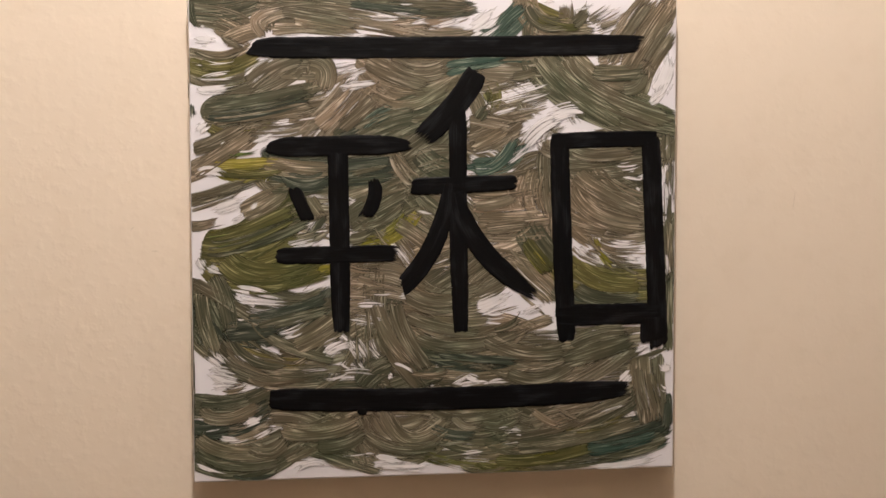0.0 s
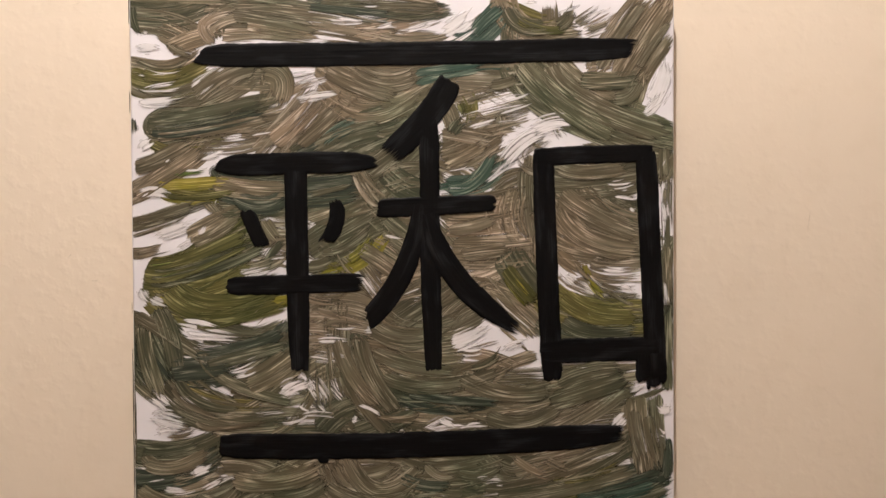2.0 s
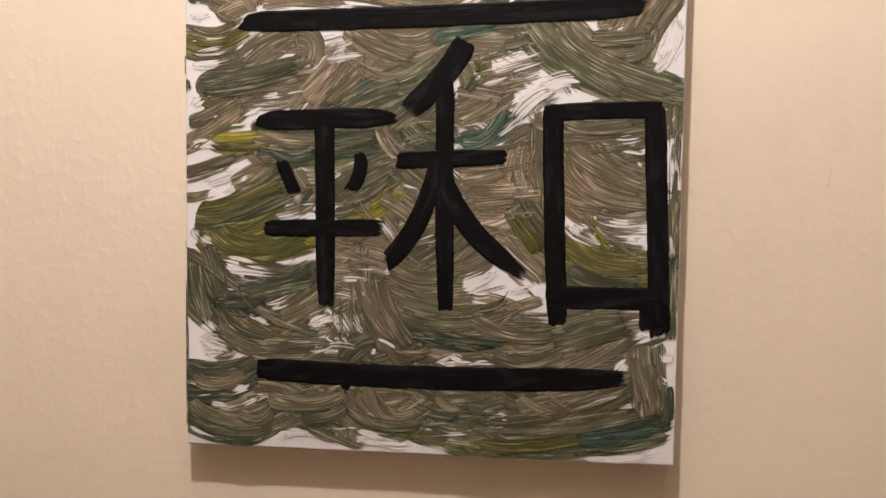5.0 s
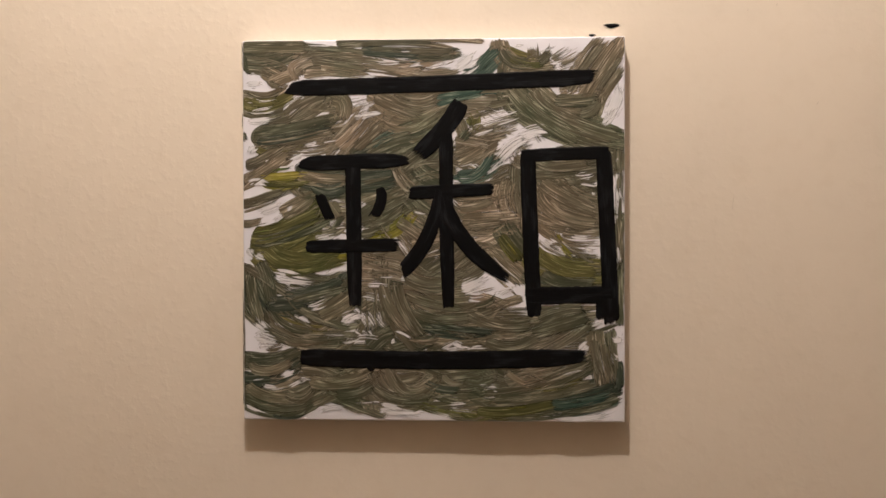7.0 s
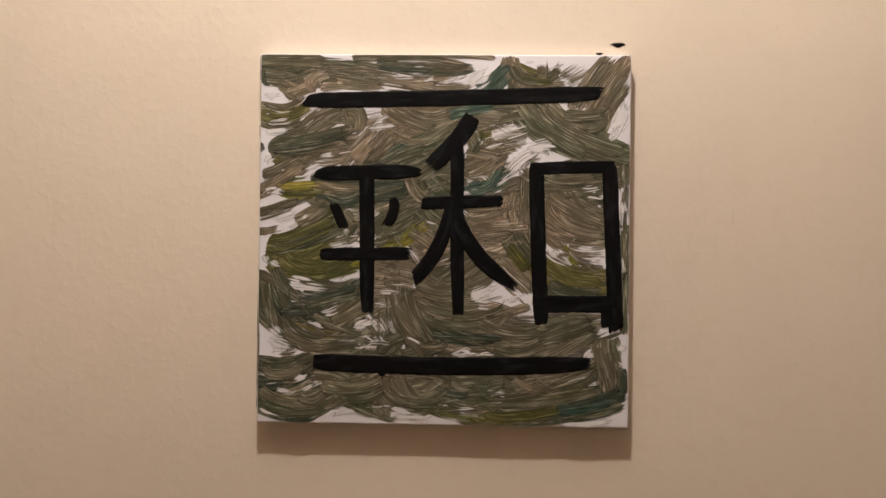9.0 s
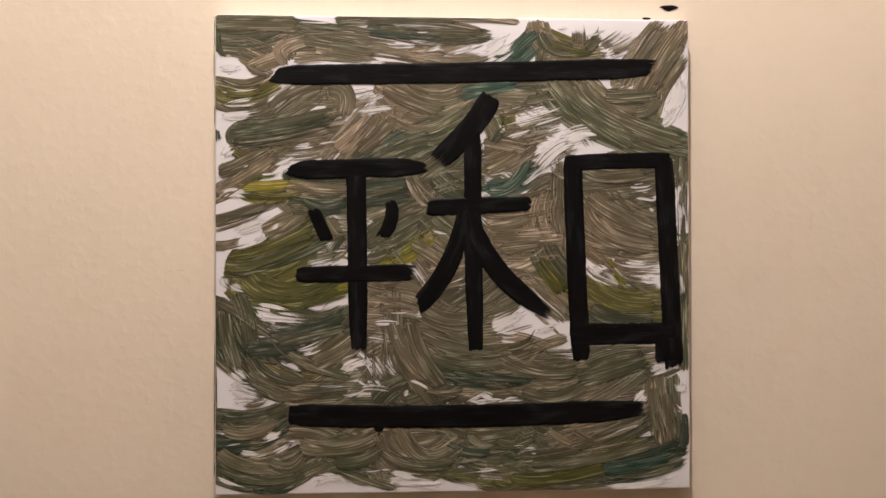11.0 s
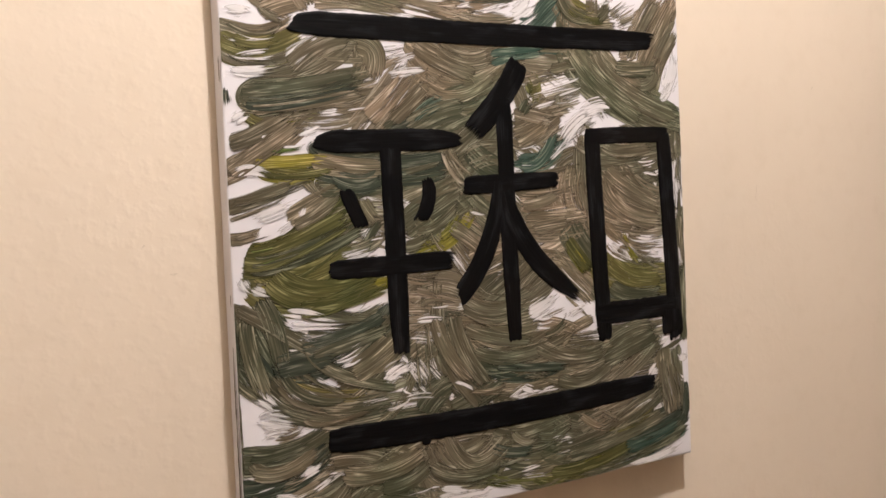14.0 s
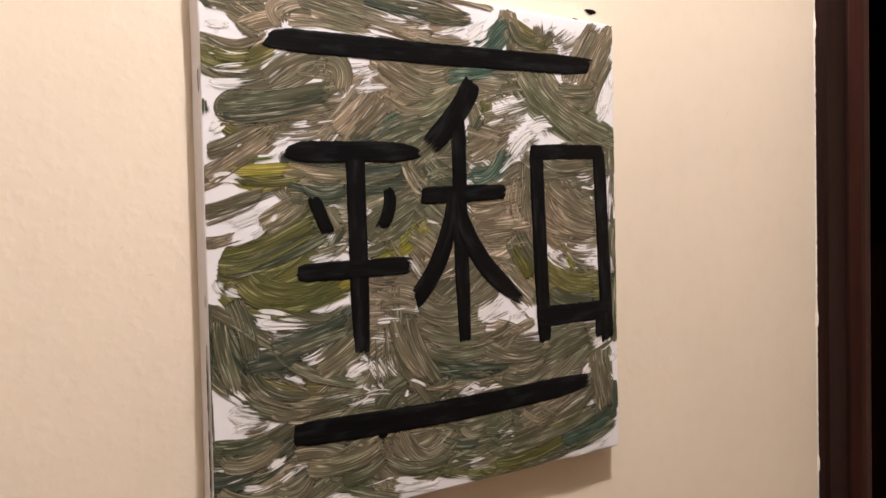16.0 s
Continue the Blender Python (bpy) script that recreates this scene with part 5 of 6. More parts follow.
stroke(-36.7, 9.4, -18.2, -2.2, 5.1, -20.9, 12.6, "umber", 0.25)
stroke(-27.4, 16.4, -13.5, 4.8, 0.4, 0.1, 2.0, "taupe", 0.4)
stroke(-2.0, -30.2, 5.1, -27.9, 9.7, -31.2, 3.9, "white", 0.45, "bare_patch")
stroke(-13.6, -25.4, 0.4, -18.5, 9.8, -13.9, 2.0, "taupe", 0.4)
stroke(26.2, 72.0, 42.7, 79.1, 59.2, 88.5, 10.9, "umber", 0.2)
stroke(23.9, 66.4, 38.0, 68.4, 49.8, 73.1, 3.0, "white", 0.55, "bare_patch")
stroke(28.6, 53.5, 47.4, 58.2, 62.5, 79.2, 10.9, "teal", 0.12)
stroke(33.3, 55.8, 49.8, 62.9, 59.2, 76.9, 1.5, "taupe", 0.3)
stroke(66.3, 67.6, 85.3, 88.7, 109.2, 98.3, 17.1, "white", 0.3, "bare_patch")
stroke(59.2, 60.6, 73.4, 72.3, 87.7, 81.8, 8.0, "white", 0.5, "bare_patch")
stroke(75.8, 84.0, 85.3, 79.4, 90.1, 86.4, 2.5, "umber", 0.5)
stroke(23.9, 53.4, 38.0, 53.5, 54.5, 55.0, 2.5, "white", 0.62, "bare_patch")
stroke(28.6, 23.3, 47.4, 25.6, 66.4, 32.6, 10.0, "umber", 0.1)
stroke(33.3, 30.2, 47.4, 30.3, 61.6, 32.6, 2.0, "taupe", 0.35)
stroke(38.0, 4.6, 56.9, 6.9, 76.0, 9.2, 11.0, "umber", 0.1)
stroke(38.0, -2.4, 52.2, 2.2, 61.7, 6.9, 2.5, "taupe", 0.45)
stroke(68.8, 16.2, 70.2, 35.0, 78.2, 49.0, 3.5, "taupe", 0.35)
stroke(75.0, 18.6, 75.9, 35.0, 83.0, 45.3, 3.5, "taupe", 0.4)
stroke(80.7, 20.9, 80.7, 35.0, 85.4, 44.3, 2.5, "taupe", 0.4)
stroke(71.2, -4.9, 83.2, -21.4, 97.6, -35.7, 13.1, "olive", 0.2)
stroke(76.0, -12.0, 85.6, -23.8, 95.2, -31.0, 6.0, "yellow", 0.35)
stroke(56.9, -11.9, 76.0, -30.8, 97.7, -54.6, 3.5, "taupe", 0.3)
stroke(59.3, -23.6, 76.1, -40.2, 97.7, -57.0, 2.0, "white", 0.6, "bare_patch")
stroke(111.7, 70.2, 133.4, 65.7, 167.4, 70.6, 12.2, "umber", 0.12)
stroke(148.0, 68.1, 157.7, 69.1, 167.4, 70.6, 2.1, "white", 0.5, "bare_patch")
stroke(148.0, 57.8, 157.7, 58.7, 167.5, 60.7, 2.5, "white", 0.4, "bare_patch")
stroke(155.4, 51.6, 162.7, 53.1, 171.5, 53.1, 5.1, "white", 0.4, "bare_patch")
stroke(165.2, 39.8, 168.6, 37.5, 171.6, 32.7, 8.2, "white", 0.3, "bare_patch")
stroke(114.2, 49.1, 138.4, 32.7, 172.7, 18.5, 15.3, "umber", 0.1)
stroke(111.8, 39.7, 133.7, 16.2, 172.8, 6.6, 16.3, "umber", 0.1)
stroke(126.3, 39.8, 131.2, 32.7, 137.5, 29.4, 2.5, "white", 0.5, "bare_patch")
stroke(111.9, 30.3, 133.7, 11.4, 163.0, 4.2, 2.1, "taupe", 0.25)
stroke(119.1, 32.7, 143.4, 13.8, 172.7, 13.7, 1.5, "taupe", 0.3)
stroke(133.5, 51.6, 153.0, 37.4, 172.6, 25.6, 2.1, "taupe", 0.3)
stroke(111.9, 20.9, 115.3, 17.1, 119.2, 13.8, 3.0, "white", 0.4, "bare_patch")
stroke(138.6, 6.7, 145.9, 1.9, 155.7, 0.9, 2.1, "white", 0.5, "bare_patch")
stroke(143.5, -5.2, 155.7, -7.6, 172.9, -5.3, 6.2, "white", 0.5, "bare_patch")
stroke(114.4, -9.8, 121.7, -14.6, 129.0, -21.7, 11.2, "white", 0.35, "bare_patch")
stroke(155.8, -17.2, 163.2, -19.6, 173.0, -24.4, 11.3, "white", 0.5, "bare_patch")
stroke(133.8, -14.6, 141.2, -21.8, 148.5, -29.0, 4.6, "yellow", 0.25)
stroke(114.5, -26.4, 138.8, -40.8, 173.2, -43.5, 15.3, "olive", 0.12)
stroke(114.6, -45.3, 138.9, -55.1, 173.2, -53.1, 13.4, "green", 0.15)
stroke(121.7, -21.7, 134.0, -40.8, 148.7, -55.2, 1.5, "taupe", 0.2)
stroke(124.1, -2.7, 143.6, -21.8, 173.1, -36.4, 4.1, "umber", 0.3)
stroke(190.7, 44.7, 192.3, 32.8, 191.4, 23.2, 9.4, "white", 0.35, "bare_patch")
stroke(190.3, -26.9, 192.8, -31.8, 193.9, -41.4, 7.3, "white", 0.5, "bare_patch")
stroke(194.4, 77.9, 191.9, 72.2, 189.5, 68.4, 3.6, "white", 0.4, "bare_patch")
stroke(195.9, -99.2, 194.6, -70.2, 195.8, -31.8, 7.3, "green", 0.2)
stroke(-197.1, -37.6, -173.0, -53.7, -141.9, -74.7, 9.3, "umber", 0.1)
stroke(-150.8, -67.7, -128.6, -88.7, -83.2, -103.4, 9.6, "green", 0.15)
stroke(-192.8, -46.7, -190.0, -69.4, -180.2, -101.5, 12.0, "green", 0.15)
stroke(-181.6, -33.2, -173.0, -56.0, -168.9, -83.5, 13.9, "green", 0.2)
stroke(-188.3, -37.7, -185.2, -40.0, -181.6, -35.5, 3.7, "white", 0.5, "bare_patch")
stroke(-166.2, -41.5, -150.6, -42.6, -132.7, -49.7, 6.6, "white", 0.25, "bare_patch")
stroke(-164.1, -50.7, -146.2, -54.1, -110.2, -56.8, 8.5, "white", 0.25, "bare_patch")
stroke(-159.7, -58.5, -146.3, -61.8, -128.3, -60.2, 4.7, "white", 0.4, "bare_patch")
stroke(-155.1, -47.1, -128.2, -52.9, -96.6, -52.4, 2.4, "umber", 0.3)
stroke(-155.2, -58.5, -128.3, -56.6, -101.1, -54.6, 2.4, "umber", 0.4)
stroke(-155.3, -67.7, -119.3, -61.3, -92.0, -50.1, 10.4, "deep", 0.15)
stroke(-146.4, -74.7, -119.3, -68.2, -87.5, -59.4, 10.5, "green", 0.15)
stroke(-173.3, -78.8, -155.4, -76.8, -128.4, -74.9, 16.1, "deep", 0.1)
stroke(-170.9, -67.4, -159.8, -69.0, -155.3, -70.9, 4.2, "white", 0.5, "bare_patch")
stroke(-133.0, -81.8, -119.4, -79.7, -105.8, -73.0, 6.7, "white", 0.3, "bare_patch")
stroke(-123.9, -72.7, -112.6, -68.3, -103.5, -63.8, 3.8, "white", 0.45, "bare_patch")
stroke(-119.5, -88.9, -101.3, -80.0, -83.0, -66.4, 18.9, "umber", 0.05)
stroke(-101.4, -91.5, -87.7, -84.8, -78.5, -80.3, 3.8, "umber", 0.1)
stroke(-94.6, -96.2, -87.7, -89.4, -71.7, -87.4, 9.7, "white", 0.25, "bare_patch")
stroke(-148.8, -86.1, -142.1, -90.8, -133.1, -94.2, 4.3, "white", 0.45, "bare_patch")
stroke(-168.9, -83.5, -151.2, -102.1, -119.7, -107.3, 7.5, "green", 0.2)
stroke(-173.4, -90.2, -155.7, -106.6, -128.8, -114.0, 4.7, "umber", 0.35)
stroke(-169.0, -92.6, -160.1, -101.9, -146.7, -106.8, 4.7, "white", 0.45, "bare_patch")
stroke(-155.6, -95.1, -146.7, -99.9, -137.7, -104.7, 1.9, "white", 0.55, "bare_patch")
stroke(-186.8, -94.6, -178.0, -101.6, -169.2, -110.9, 12.1, "white", 0.25, "bare_patch")
stroke(-189.2, -110.5, -173.7, -115.4, -155.8, -120.4, 12.1, "white", 0.3, "bare_patch")
stroke(-187.1, -124.2, -173.7, -120.0, -155.9, -125.0, 8.4, "white", 0.35, "bare_patch")
stroke(-184.7, -106.0, -173.6, -111.7, -162.5, -114.7, 1.4, "umber", 0.5)
stroke(-182.6, -122.1, -169.3, -124.7, -155.9, -129.6, 1.4, "taupe", 0.4)
stroke(-155.8, -115.8, -137.9, -120.8, -101.6, -114.6, 4.8, "umber", 0.2)
stroke(-119.7, -111.9, -101.5, -110.0, -83.2, -108.1, 5.7, "white", 0.5, "bare_patch")
stroke(-101.6, -117.9, -83.3, -116.4, -69.5, -108.3, 3.4, "white", 0.45, "bare_patch")
stroke(-193.9, -135.5, -173.9, -136.0, -151.4, -129.7, 7.5, "green", 0.15)
stroke(-191.8, -144.7, -169.5, -147.6, -142.5, -134.5, 10.3, "umber", 0.15)
stroke(-189.6, -149.4, -178.5, -148.3, -165.1, -146.8, 4.7, "taupe", 0.5)
stroke(-160.7, -154.8, -151.6, -150.4, -143.5, -149.2, 7.6, "white", 0.2, "bare_patch")
stroke(-183.1, -162.0, -169.7, -165.1, -156.3, -164.1, 6.5, "white", 0.35, "bare_patch")
stroke(-192.0, -158.5, -183.0, -157.4, -174.1, -155.8, 3.7, "white", 0.5, "bare_patch")
stroke(-156.3, -166.4, -142.7, -159.9, -133.6, -154.1, 5.7, "white", 0.5, "bare_patch")
stroke(-151.7, -159.6, -138.2, -156.8, -129.1, -151.0, 4.7, "taupe", 0.5)
stroke(-196.5, -163.0, -174.3, -175.1, -142.9, -176.1, 12.3, "umber", 0.12)
stroke(-196.6, -174.4, -165.5, -186.9, -129.4, -183.5, 9.5, "green", 0.2)
stroke(-183.3, -181.8, -156.5, -182.6, -129.3, -176.5, 5.7, "taupe", 0.35)
stroke(-156.3, -171.1, -138.4, -176.2, -124.7, -162.7, 12.4, "umber", 0.1)
stroke(-149.8, -189.8, -140.7, -189.1, -133.9, -185.7, 4.8, "white", 0.4, "bare_patch")
stroke(-170.0, -193.7, -152.1, -198.0, -129.5, -192.8, 4.7, "deep", 0.3)
stroke(-78.2, -24.9, -59.9, -29.7, -41.4, -27.5, 8.7, "taupe", 0.5)
stroke(-69.1, -34.2, -55.3, -39.0, -36.9, -41.5, 6.8, "taupe", 0.45)
stroke(-60.0, -48.2, -46.1, -49.2, -36.9, -47.5, 3.9, "white", 0.55, "bare_patch")
stroke(-34.6, -50.8, -27.6, -49.5, -20.7, -53.3, 5.9, "white", 0.25, "bare_patch")
stroke(-71.5, -57.3, -57.7, -55.1, -41.6, -57.7, 4.8, "white", 0.5, "bare_patch")
stroke(-64.7, -66.6, -50.8, -69.1, -41.6, -72.5, 3.9, "white", 0.55, "bare_patch")
stroke(-71.5, -66.5, -55.4, -64.4, -41.6, -66.9, 2.4, "taupe", 0.5)
stroke(-53.1, -57.5, -41.7, -85.6, -23.2, -106.9, 11.7, "umber", 0.15)
stroke(-36.9, -57.7, -27.8, -85.8, -9.2, -111.9, 12.7, "umber", 0.1)
stroke(-41.5, -53.0, -37.0, -76.3, -27.8, -97.5, 1.4, "taupe", 0.3)
stroke(-51.7, -57.5, -46.3, -80.8, -37.1, -104.3, 1.4, "taupe", 0.35)
stroke(-60.0, -59.7, -57.8, -85.3, -55.7, -108.6, 4.8, "umber", 0.4)
stroke(-69.2, -66.6, -68.5, -89.8, -64.9, -113.1, 3.8, "umber", 0.45)
stroke(-80.9, -94.2, -73.9, -87.3, -64.7, -85.2, 10.5, "white", 0.5, "bare_patch")
stroke(-60.2, -89.9, -53.3, -99.3, -46.4, -104.1, 7.7, "white", 0.6, "bare_patch")
stroke(-69.4, -103.7, -64.9, -108.4, -60.3, -113.2, 6.8, "white", 0.62, "bare_patch")
stroke(-83.2, -103.4, -77.7, -108.2, -69.5, -110.7, 4.8, "white", 0.6, "bare_patch")
stroke(-23.1, -102.2, -19.4, -104.6, -16.2, -107.1, 3.4, "white", 0.4, "bare_patch")
stroke(-6.8, -109.6, -2.1, -108.7, 2.6, -110.7, 3.9, "white", 0.4, "bare_patch")
stroke(-55.7, -122.6, -41.8, -113.6, -27.8, -109.2, 2.4, "taupe", 0.45)
stroke(-27.6, -48.5, -4.4, -58.1, 19.1, -53.7, 14.6, "umber", 0.1)
stroke(-27.7, -67.1, 0.3, -76.9, 33.3, -82.1, 10.9, "umber", 0.15)
stroke(-20.7, -60.2, 5.0, -65.3, 23.8, -63.2, 6.9, "taupe", 0.35)
stroke(-18.4, -86.0, 19.1, -93.6, 66.6, -82.6, 10.9, "umber", 0.1)
stroke(28.5, -60.9, 42.7, -56.3, 66.5, -44.8, 15.0, "white", 0.1, "bare_patch")
stroke(33.3, -65.6, 47.5, -68.2, 61.8, -61.3, 8.0, "white", 0.4, "bare_patch")
stroke(42.7, -79.9, 59.4, -75.4, 71.3, -61.4, 7.1, "green", 0.3)
stroke(28.5, -75.0, 45.1, -75.2, 57.0, -73.0, 2.5, "white", 0.6, "bare_patch")
stroke(0.2, -98.0, 33.3, -103.3, 71.4, -106.4, 8.0, "deep", 0.3)
stroke(33.3, -91.5, 57.0, -101.4, 90.6, -106.8, 2.5, "taupe", 0.2)
stroke(38.0, -86.9, 71.4, -99.3, 105.1, -97.5, 12.1, "umber", 0.12)
stroke(66.5, -68.4, 80.9, -61.5, 92.9, -63.1, 13.1, "white", 0.35, "bare_patch")
stroke(66.6, -82.6, 80.9, -78.1, 97.8, -73.6, 9.1, "taupe", 0.45)
stroke(59.4, -77.8, 71.3, -68.5, 80.9, -56.8, 2.5, "umber", 0.45)
stroke(71.3, -54.3, 80.9, -61.5, 95.4, -73.6, 2.0, "umber", 0.4)
stroke(117.2, -81.1, 129.3, -82.7, 143.9, -79.1, 5.1, "white", 0.55, "bare_patch")
stroke(109.9, -92.8, 134.2, -83.7, 163.6, -81.8, 13.4, "umber", 0.25)
stroke(105.1, -107.1, 134.3, -98.1, 163.6, -89.0, 15.4, "umber", 0.15)
stroke(114.9, -112.0, 134.3, -102.8, 144.0, -88.6, 2.1, "taupe", 0.4)
stroke(163.7, -101.0, 173.5, -96.4, 178.4, -91.6, 4.2, "white", 0.5, "bare_patch")
stroke(19.1, -117.2, 28.5, -120.7, 35.6, -125.6, 10.0, "white", 0.2, "bare_patch")
stroke(9.6, -121.7, 16.7, -123.3, 23.8, -126.7, 5.9, "white", 0.3, "bare_patch")
stroke(38.0, -124.7, 47.5, -121.1, 57.1, -122.7, 5.0, "white", 0.35, "bare_patch")
stroke(-27.8, -113.8, -4.5, -116.7, 9.6, -109.9, 4.9, "umber", 0.3)
stroke(57.1, -115.6, 85.9, -121.0, 114.8, -107.3, 11.2, "umber", 0.12)
stroke(76.2, -118.4, 90.7, -115.4, 105.2, -116.6, 2.5, "taupe", 0.4)
stroke(151.6, -127.2, 158.9, -120.1, 163.8, -115.4, 13.4, "white", 0.15, "bare_patch")
stroke(186.0, -108.6, 193.5, -113.6, 198.4, -104.0, 10.5, "white", 0.1, "bare_patch")
stroke(186.2, -128.0, 192.7, -133.0, 196.1, -128.2, 6.2, "white", 0.35, "bare_patch")
stroke(168.7, -113.1, 171.4, -137.3, 179.0, -159.3, 10.4, "taupe", 0.4)
stroke(178.6, -118.1, 182.8, -137.6, 188.9, -162.0, 9.4, "umber", 0.3)
stroke(172.7, -118.0, 176.3, -137.4, 181.5, -161.8, 2.1, "white", 0.6, "bare_patch")
stroke(183.7, -132.8, 186.8, -147.4, 191.4, -159.6, 1.6, "white", 0.55, "bare_patch")
stroke(196.2, -140.3, 193.9, -157.3, 193.0, -171.8, 8.3, "deep", 0.2)
stroke(-129.2, -158.0, -97.3, -161.2, -65.1, -150.4, 14.5, "umber", 0.08)
stroke(-120.0, -146.6, -111.0, -154.8, -101.9, -157.8, 2.4, "taupe", 0.4)
stroke(-102.0, -172.7, -79.0, -171.0, -60.5, -159.9, 12.6, "umber", 0.12)
stroke(-97.4, -165.8, -83.6, -161.6, -69.7, -155.9, 1.4, "taupe", 0.4)
stroke(-58.2, -148.2, -46.7, -167.3, -28.0, -170.2, 8.8, "taupe", 0.3)
stroke(-46.6, -146.2, -23.4, -170.3, 9.6, -152.4, 14.6, "umber", 0.15)
stroke(-41.9, -148.7, -23.3, -160.9, 0.2, -149.8, 2.0, "taupe", 0.35)
stroke(-55.8, -146.0, -49.0, -164.9, -30.4, -172.5, 2.0, "taupe", 0.3)
stroke(-60.5, -164.6, -32.7, -177.1, 0.1, -173.4, 10.7, "umber", 0.1)
stroke(-9.3, -158.9, 9.6, -166.6, 33.3, -167.2, 9.0, "deep", 0.25)
stroke(-4.6, -175.6, 14.3, -173.8, 33.2, -176.7, 5.0, "taupe", 0.4)
stroke(9.6, -150.0, 23.8, -159.9, 38.0, -153.1, 8.0, "taupe", 0.3)
stroke(33.3, -157.7, 52.3, -160.6, 71.5, -151.6, 9.1, "umber", 0.2)
stroke(47.5, -162.9, 54.7, -161.7, 64.3, -162.4, 6.0, "white", 0.3, "bare_patch")
stroke(59.5, -172.8, 71.5, -173.1, 78.8, -172.4, 7.1, "white", 0.35, "bare_patch")
stroke(59.5, -165.6, 66.7, -167.2, 71.5, -165.9, 4.5, "white", 0.4, "bare_patch")
stroke(14.3, -183.3, 28.5, -181.4, 40.4, -181.7, 5.0, "white", 0.35, "bare_patch")
stroke(33.2, -188.6, 42.8, -187.5, 52.3, -185.9, 4.0, "white", 0.5, "bare_patch")
stroke(57.1, -151.2, 71.5, -158.8, 86.0, -166.4, 2.5, "umber", 0.35)
stroke(76.3, -147.0, 95.6, -159.4, 110.2, -160.8, 9.2, "taupe", 0.35)
stroke(95.6, -146.0, 115.0, -157.6, 124.8, -156.4, 8.1, "taupe", 0.4)
stroke(115.0, -154.2, 139.4, -145.2, 164.0, -137.1, 6.2, "umber", 0.2)
stroke(119.9, -143.3, 134.5, -142.2, 146.7, -139.1, 3.1, "white", 0.5, "bare_patch")
stroke(132.1, -153.2, 149.2, -147.4, 166.5, -143.0, 3.6, "white", 0.55, "bare_patch")
stroke(57.1, -170.3, 105.3, -162.1, 164.0, -139.5, 7.1, "umber", 0.2)
stroke(66.7, -177.8, 115.1, -172.0, 169.0, -159.0, 13.4, "green", 0.12)
stroke(105.3, -164.5, 134.6, -162.9, 164.0, -149.2, 7.2, "olive", 0.4)
stroke(124.9, -181.9, 154.4, -178.0, 193.9, -167.0, 13.5, "teal", 0.35)
stroke(129.8, -174.8, 164.2, -168.6, 193.9, -159.7, 8.3, "deep", 0.3)
stroke(47.6, -189.1, 86.0, -188.9, 129.8, -179.6, 11.2, "olive", 0.15)
stroke(76.4, -186.7, 90.9, -184.7, 110.3, -183.9, 3.1, "yellow", 0.3)
stroke(124.9, -188.2, 159.4, -189.3, 196.5, -176.8, 4.2, "green", 0.25)
stroke(-56.0, -182.5, -42.1, -184.8, -28.1, -188.1, 6.8, "white", 0.2, "bare_patch")
stroke(-56.0, -190.5, -28.1, -192.8, 0.1, -190.9, 6.9, "white", 0.2, "bare_patch")
stroke(-120.4, -193.1, -102.1, -185.7, -83.8, -194.3, 8.6, "white", 0.15, "bare_patch")
stroke(-65.3, -192.6, -56.1, -196.6, -37.5, -197.2, 2.0, "umber", 0.4)
stroke(-102.0, -179.7, -83.7, -189.6, -65.3, -193.5, 4.3, "umber", 0.25)
stroke(-79.1, -181.8, -65.3, -181.3, -56.0, -178.8, 2.9, "white", 0.35, "bare_patch")
stroke(-198.9, -183.6, -187.9, -188.5, -174.5, -192.7, 4.7, "white", 0.1, "bare_patch")
stroke(57.2, -197.5, 86.1, -199.9, 120.1, -194.8, 3.1, "green", 0.3)
stroke(125.0, -196.4, 159.4, -196.1, 196.6, -186.5, 7.3, "white", 0.05, "bare_patch")
stroke(-198.1, -46.6, -197.9, -64.8, -198.6, -83.0, 2.3, "deep", 0.3)
stroke(-199.2, -101.2, -198.7, -128.6, -199.0, -156.0, 2.3, "umber", 0.3)
stroke(195.7, -137.9, 196.8, -152.5, 197.5, -171.9, 3.2, "deep", 0.25)
black_stroke(-151.8, 149.7, 5.3, 152.9, 169.7, 158.6, 17.2, 11.7, 13.2, 25.6, 41.8, 8.4, 2.8, 0.4, 1.6)
black_stroke(-140.1, 69.9, -83, 72.1, -24, 73, 15.9, 7, 7, 20.5, 27.3, 2.7, 0, 0.4, 1.4)
black_stroke(-83, 67.6, -82.1, -6.5, -81.2, -79.4, 16.4, 17.1, 12.8, 13.7, 54.6, 0, 0, 0.3, 0.6)
black_stroke(-118, 37.4, -112.7, 24.2, -107, 11.4, 11.2, 10.2, 10.9, 6.8, 6.8, 2.7, 2.7, 0.8, 1)
black_stroke(-54.9, 44.9, -53.6, 30.2, -61.5, 14.6, 12, 8.4, 9.8, 11.5, 9.2, 0, -3.7, 0.8, 1)
black_stroke(-132.9, -17.2, -82.7, -16.2, -34, -15.1, 14.1, 10.9, 12.3, 11.4, 9.1, 0, 1.8, 0.5, 1.8)
black_stroke(30.5, 133.4, 12.7, 106, -19.4, 74.4, 19.5, 15.9, 16.6, 14, 23.2, 1.9, -2.8, 0.4, 2.4)
black_stroke(15, 106.5, 15, 16.3, 17.2, -80.9, 14.9, 10.5, 12, 27.9, 55.8, 0, 0, 0.4, 0.6)
black_stroke(-23.6, 39, 19.2, 40.9, 63.5, 42.9, 14.1, 11.9, 11.9, 9.4, 42.3, 1.9, 0, 0.4, 1)
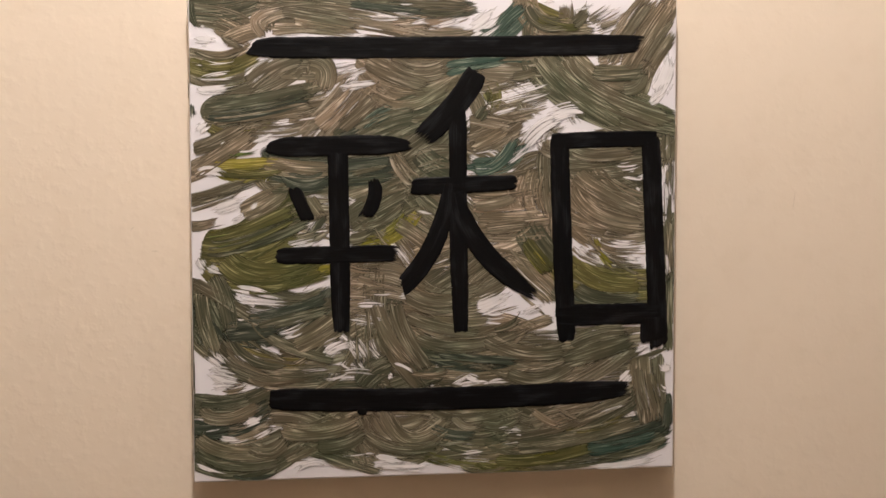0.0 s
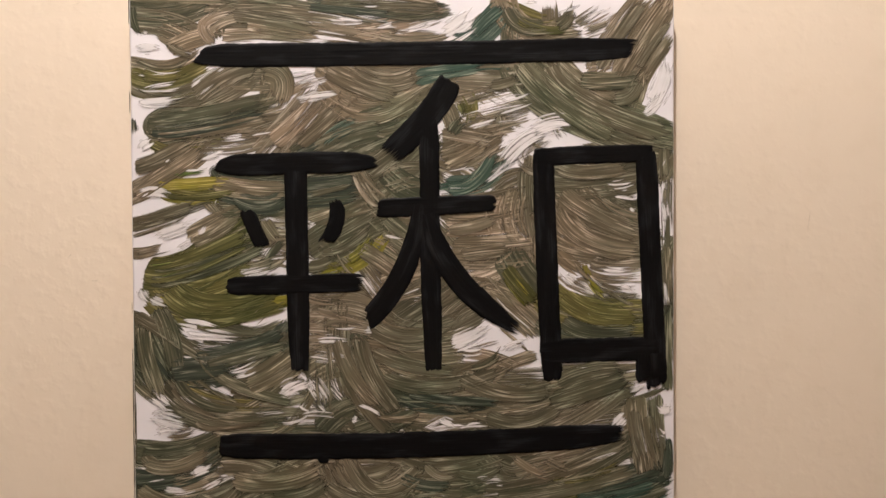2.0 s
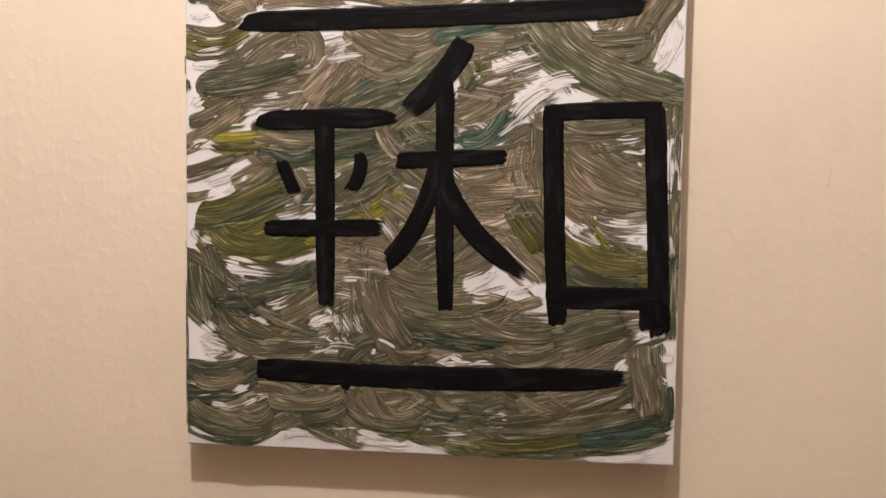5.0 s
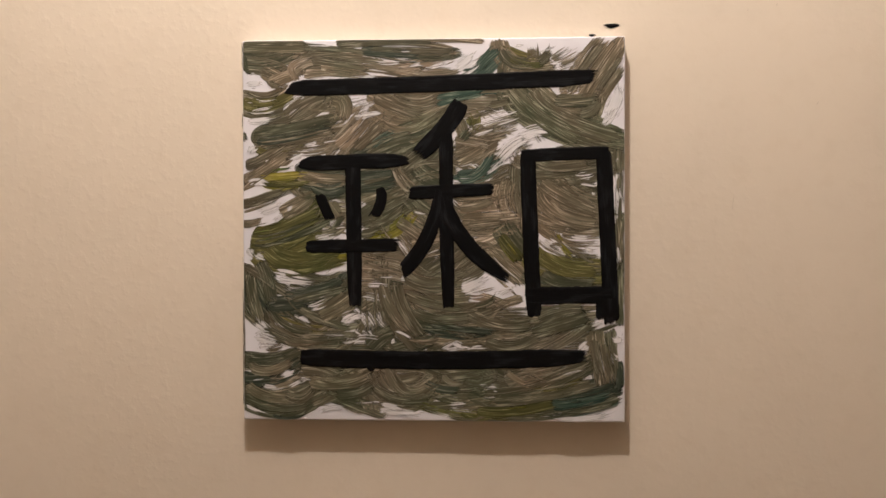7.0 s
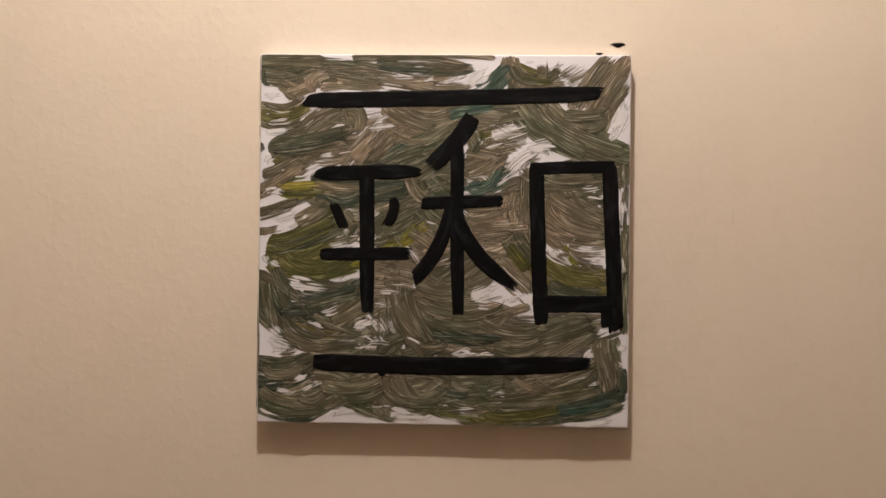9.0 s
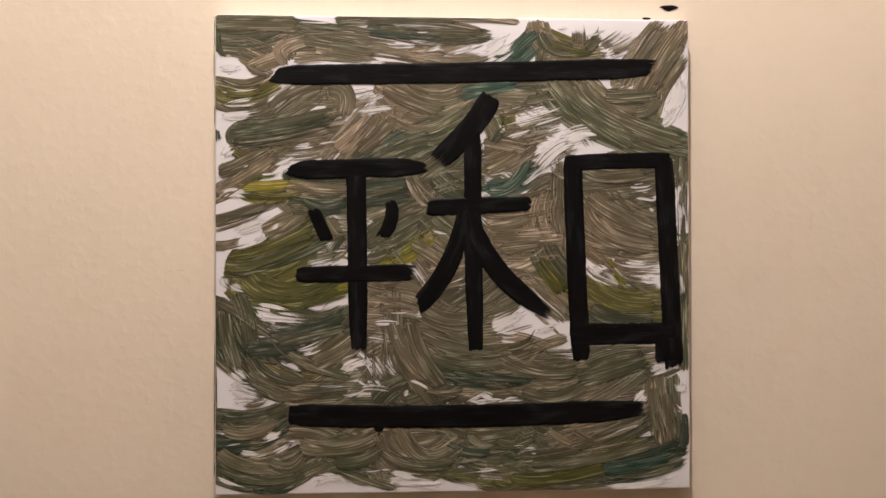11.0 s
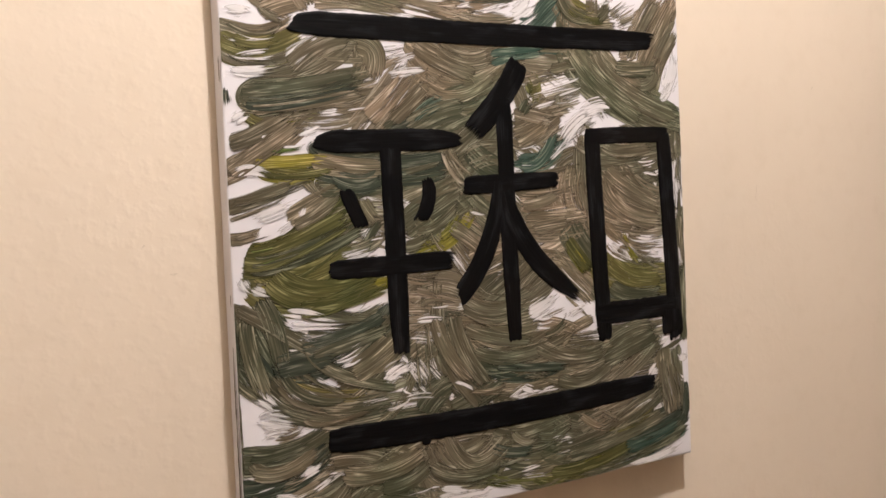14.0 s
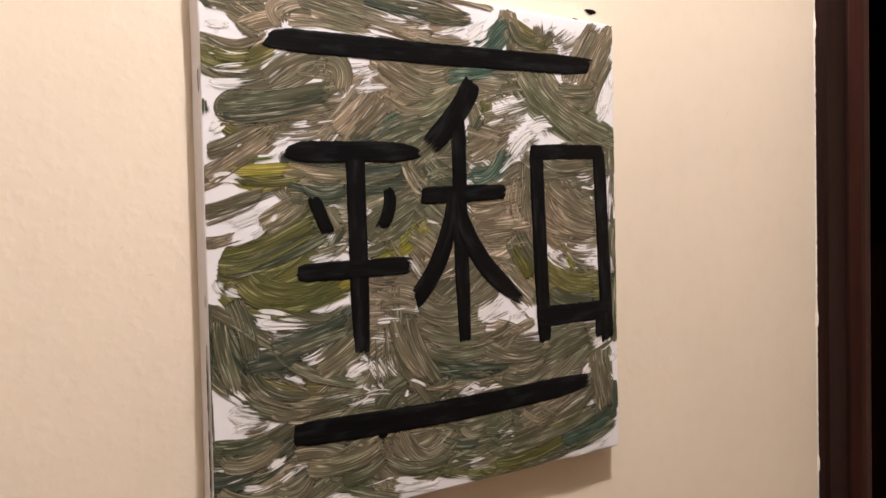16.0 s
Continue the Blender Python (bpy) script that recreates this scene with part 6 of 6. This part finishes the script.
black_stroke(7, 43.2, -3.8, -4.6, -31.3, -42.9, 16.3, 8.3, 15.2, 51.2, 14, 0, 6.5, 0.4, 0.9)
black_stroke(12.6, 35.8, 34.2, -11.7, 81.8, -52.1, 17.4, 9.3, 6.8, 42.3, 35.2, 0, -1.9, 0.4, 1.8)
black_stroke(99.7, 80.5, 102.3, -2.7, 106.5, -89.5, 16.5, 15.7, 13.8, 9.7, 29.1, 0, 0, 0.4, 0.6)
black_stroke(93.4, 76.7, 137.2, 78.9, 183, 79.7, 13.6, 12.8, 12.8, 7.3, 7.3, 0, 0, 0.4, 0.5)
black_stroke(178.1, 81.6, 181.7, -3, 186.4, -95.6, 16.7, 14.4, 15.9, 19.6, 19.6, 0, -4.9, 0.4, 0.9)
black_stroke(97.3, -68.4, 141.4, -67.6, 188.2, -67.7, 18.6, 14.8, 17.8, 19.6, 9.8, 0, 0, 0.6, 0.4)
black_stroke(-139.3, -133.2, 7.2, -136, 160.5, -131.3, 19, 14.2, 12.3, 21.4, 52.2, 0, 4.8, 0.4, 1.8)
black_stroke(181.2, -70, 181.3, -80.6, 181.4, -91.2, 22.8, 22, 21.2, 5, 5, 0, -3, 0.4, 0.8)
black_stroke(-67.8, -143.3, -64.6, -144.8, -60.9, -144, 6.4, 4.3, 4.3, 2.8, 2.8, 0, 0, 0.2, 0.2)

for z0, z1, deep in ((172, 198, 4), (108, 124, 3), (-36, -28, 2), (-70, -62, 2), (-118, -66, 3.5), (-170, -118, 3.5), (-184, -172, 4)):
    edge_dab(-1, z0, z1, deep)


def smudge(x, z, wide, tall):
    """A small dark blot of paint on the wall with a drip under it."""
    bm = bmesh.new()
    ring = []
    for i in range(28):
        t = i / 28 * 2 * math.pi
        r = 1 + 0.25 * noise.noise((math.cos(t) * 2, math.sin(t) * 2, x * 50))
        drop = 0.6 * max(0, -math.sin(t)) ** 8
        ring.append(bm.verts.new((wide / 2 * r * math.cos(t), -0.0006, tall / 2 * (r * (0.6 if math.sin(t) < 0 else 0.8) * math.sin(t) - drop))))
    top = bm.verts.new((0, -0.0012, 0))
    for i in range(28):
        bm.faces.new((ring[i], ring[(i + 1) % 28], top))
    bmesh.ops.recalc_face_normals(bm, faces=bm.faces[:])
    ob = part("paint_smudge", bm, BLOT)
    ob.location = (x, 0, z)
    tagged(ob, "small dark paint smudge on the wall above the canvas", "paint smudge", "smudges on the wall")


def scuff(x, z, long, wide, turn):
    """A shallow scratch or chip in the wall paint."""
    bm = bmesh.new()
    left, right = [], []
    for i in range(9):
        t = i / 8
        w = wide * math.sin(math.pi * (0.06 + 0.88 * t)) * (0.6 + 0.5 * noise.noise((t * 6, x * 40, z)))
        bend = 0.15 * long * noise.noise((t * 2, z * 30, x))
        left.append(bm.verts.new((bend - w / 2, 0, (t - 0.5) * long)))
        right.append(bm.verts.new((bend + w / 2, 0, (t - 0.5) * long)))
    for i in range(8):
        bm.faces.new((left[i], right[i], right[i + 1], left[i + 1]))
    ob = part("scuff", bm, SCUFF, bpy.data.objects["wall_north"], "faint scuff in the wall paint")
    ob.matrix_basis = pose(x, -0.00025, z, 0, turn, 0)


for x, z, long, wide, turn in ((0.315, 1.528, 0.016, 0.0016, 10), (0.402, 1.632, 0.004, 0.002, 40), (-0.243, 1.690, 0.006, 0.001, 70), (-0.232, 1.487, 0.005, 0.002, 80),
                               (0.33, 1.73, 0.003, 0.0015, 0), (-0.25, 1.505, 0.004, 0.002, 30), (0.36, 1.735, 0.003, 0.002, 20)):
    scuff(x, z, long, wide, turn)

smudge(0.189, 1.7155, 0.0155, 0.0052)
smudge(0.1685, 1.7055, 0.008, 0.003)
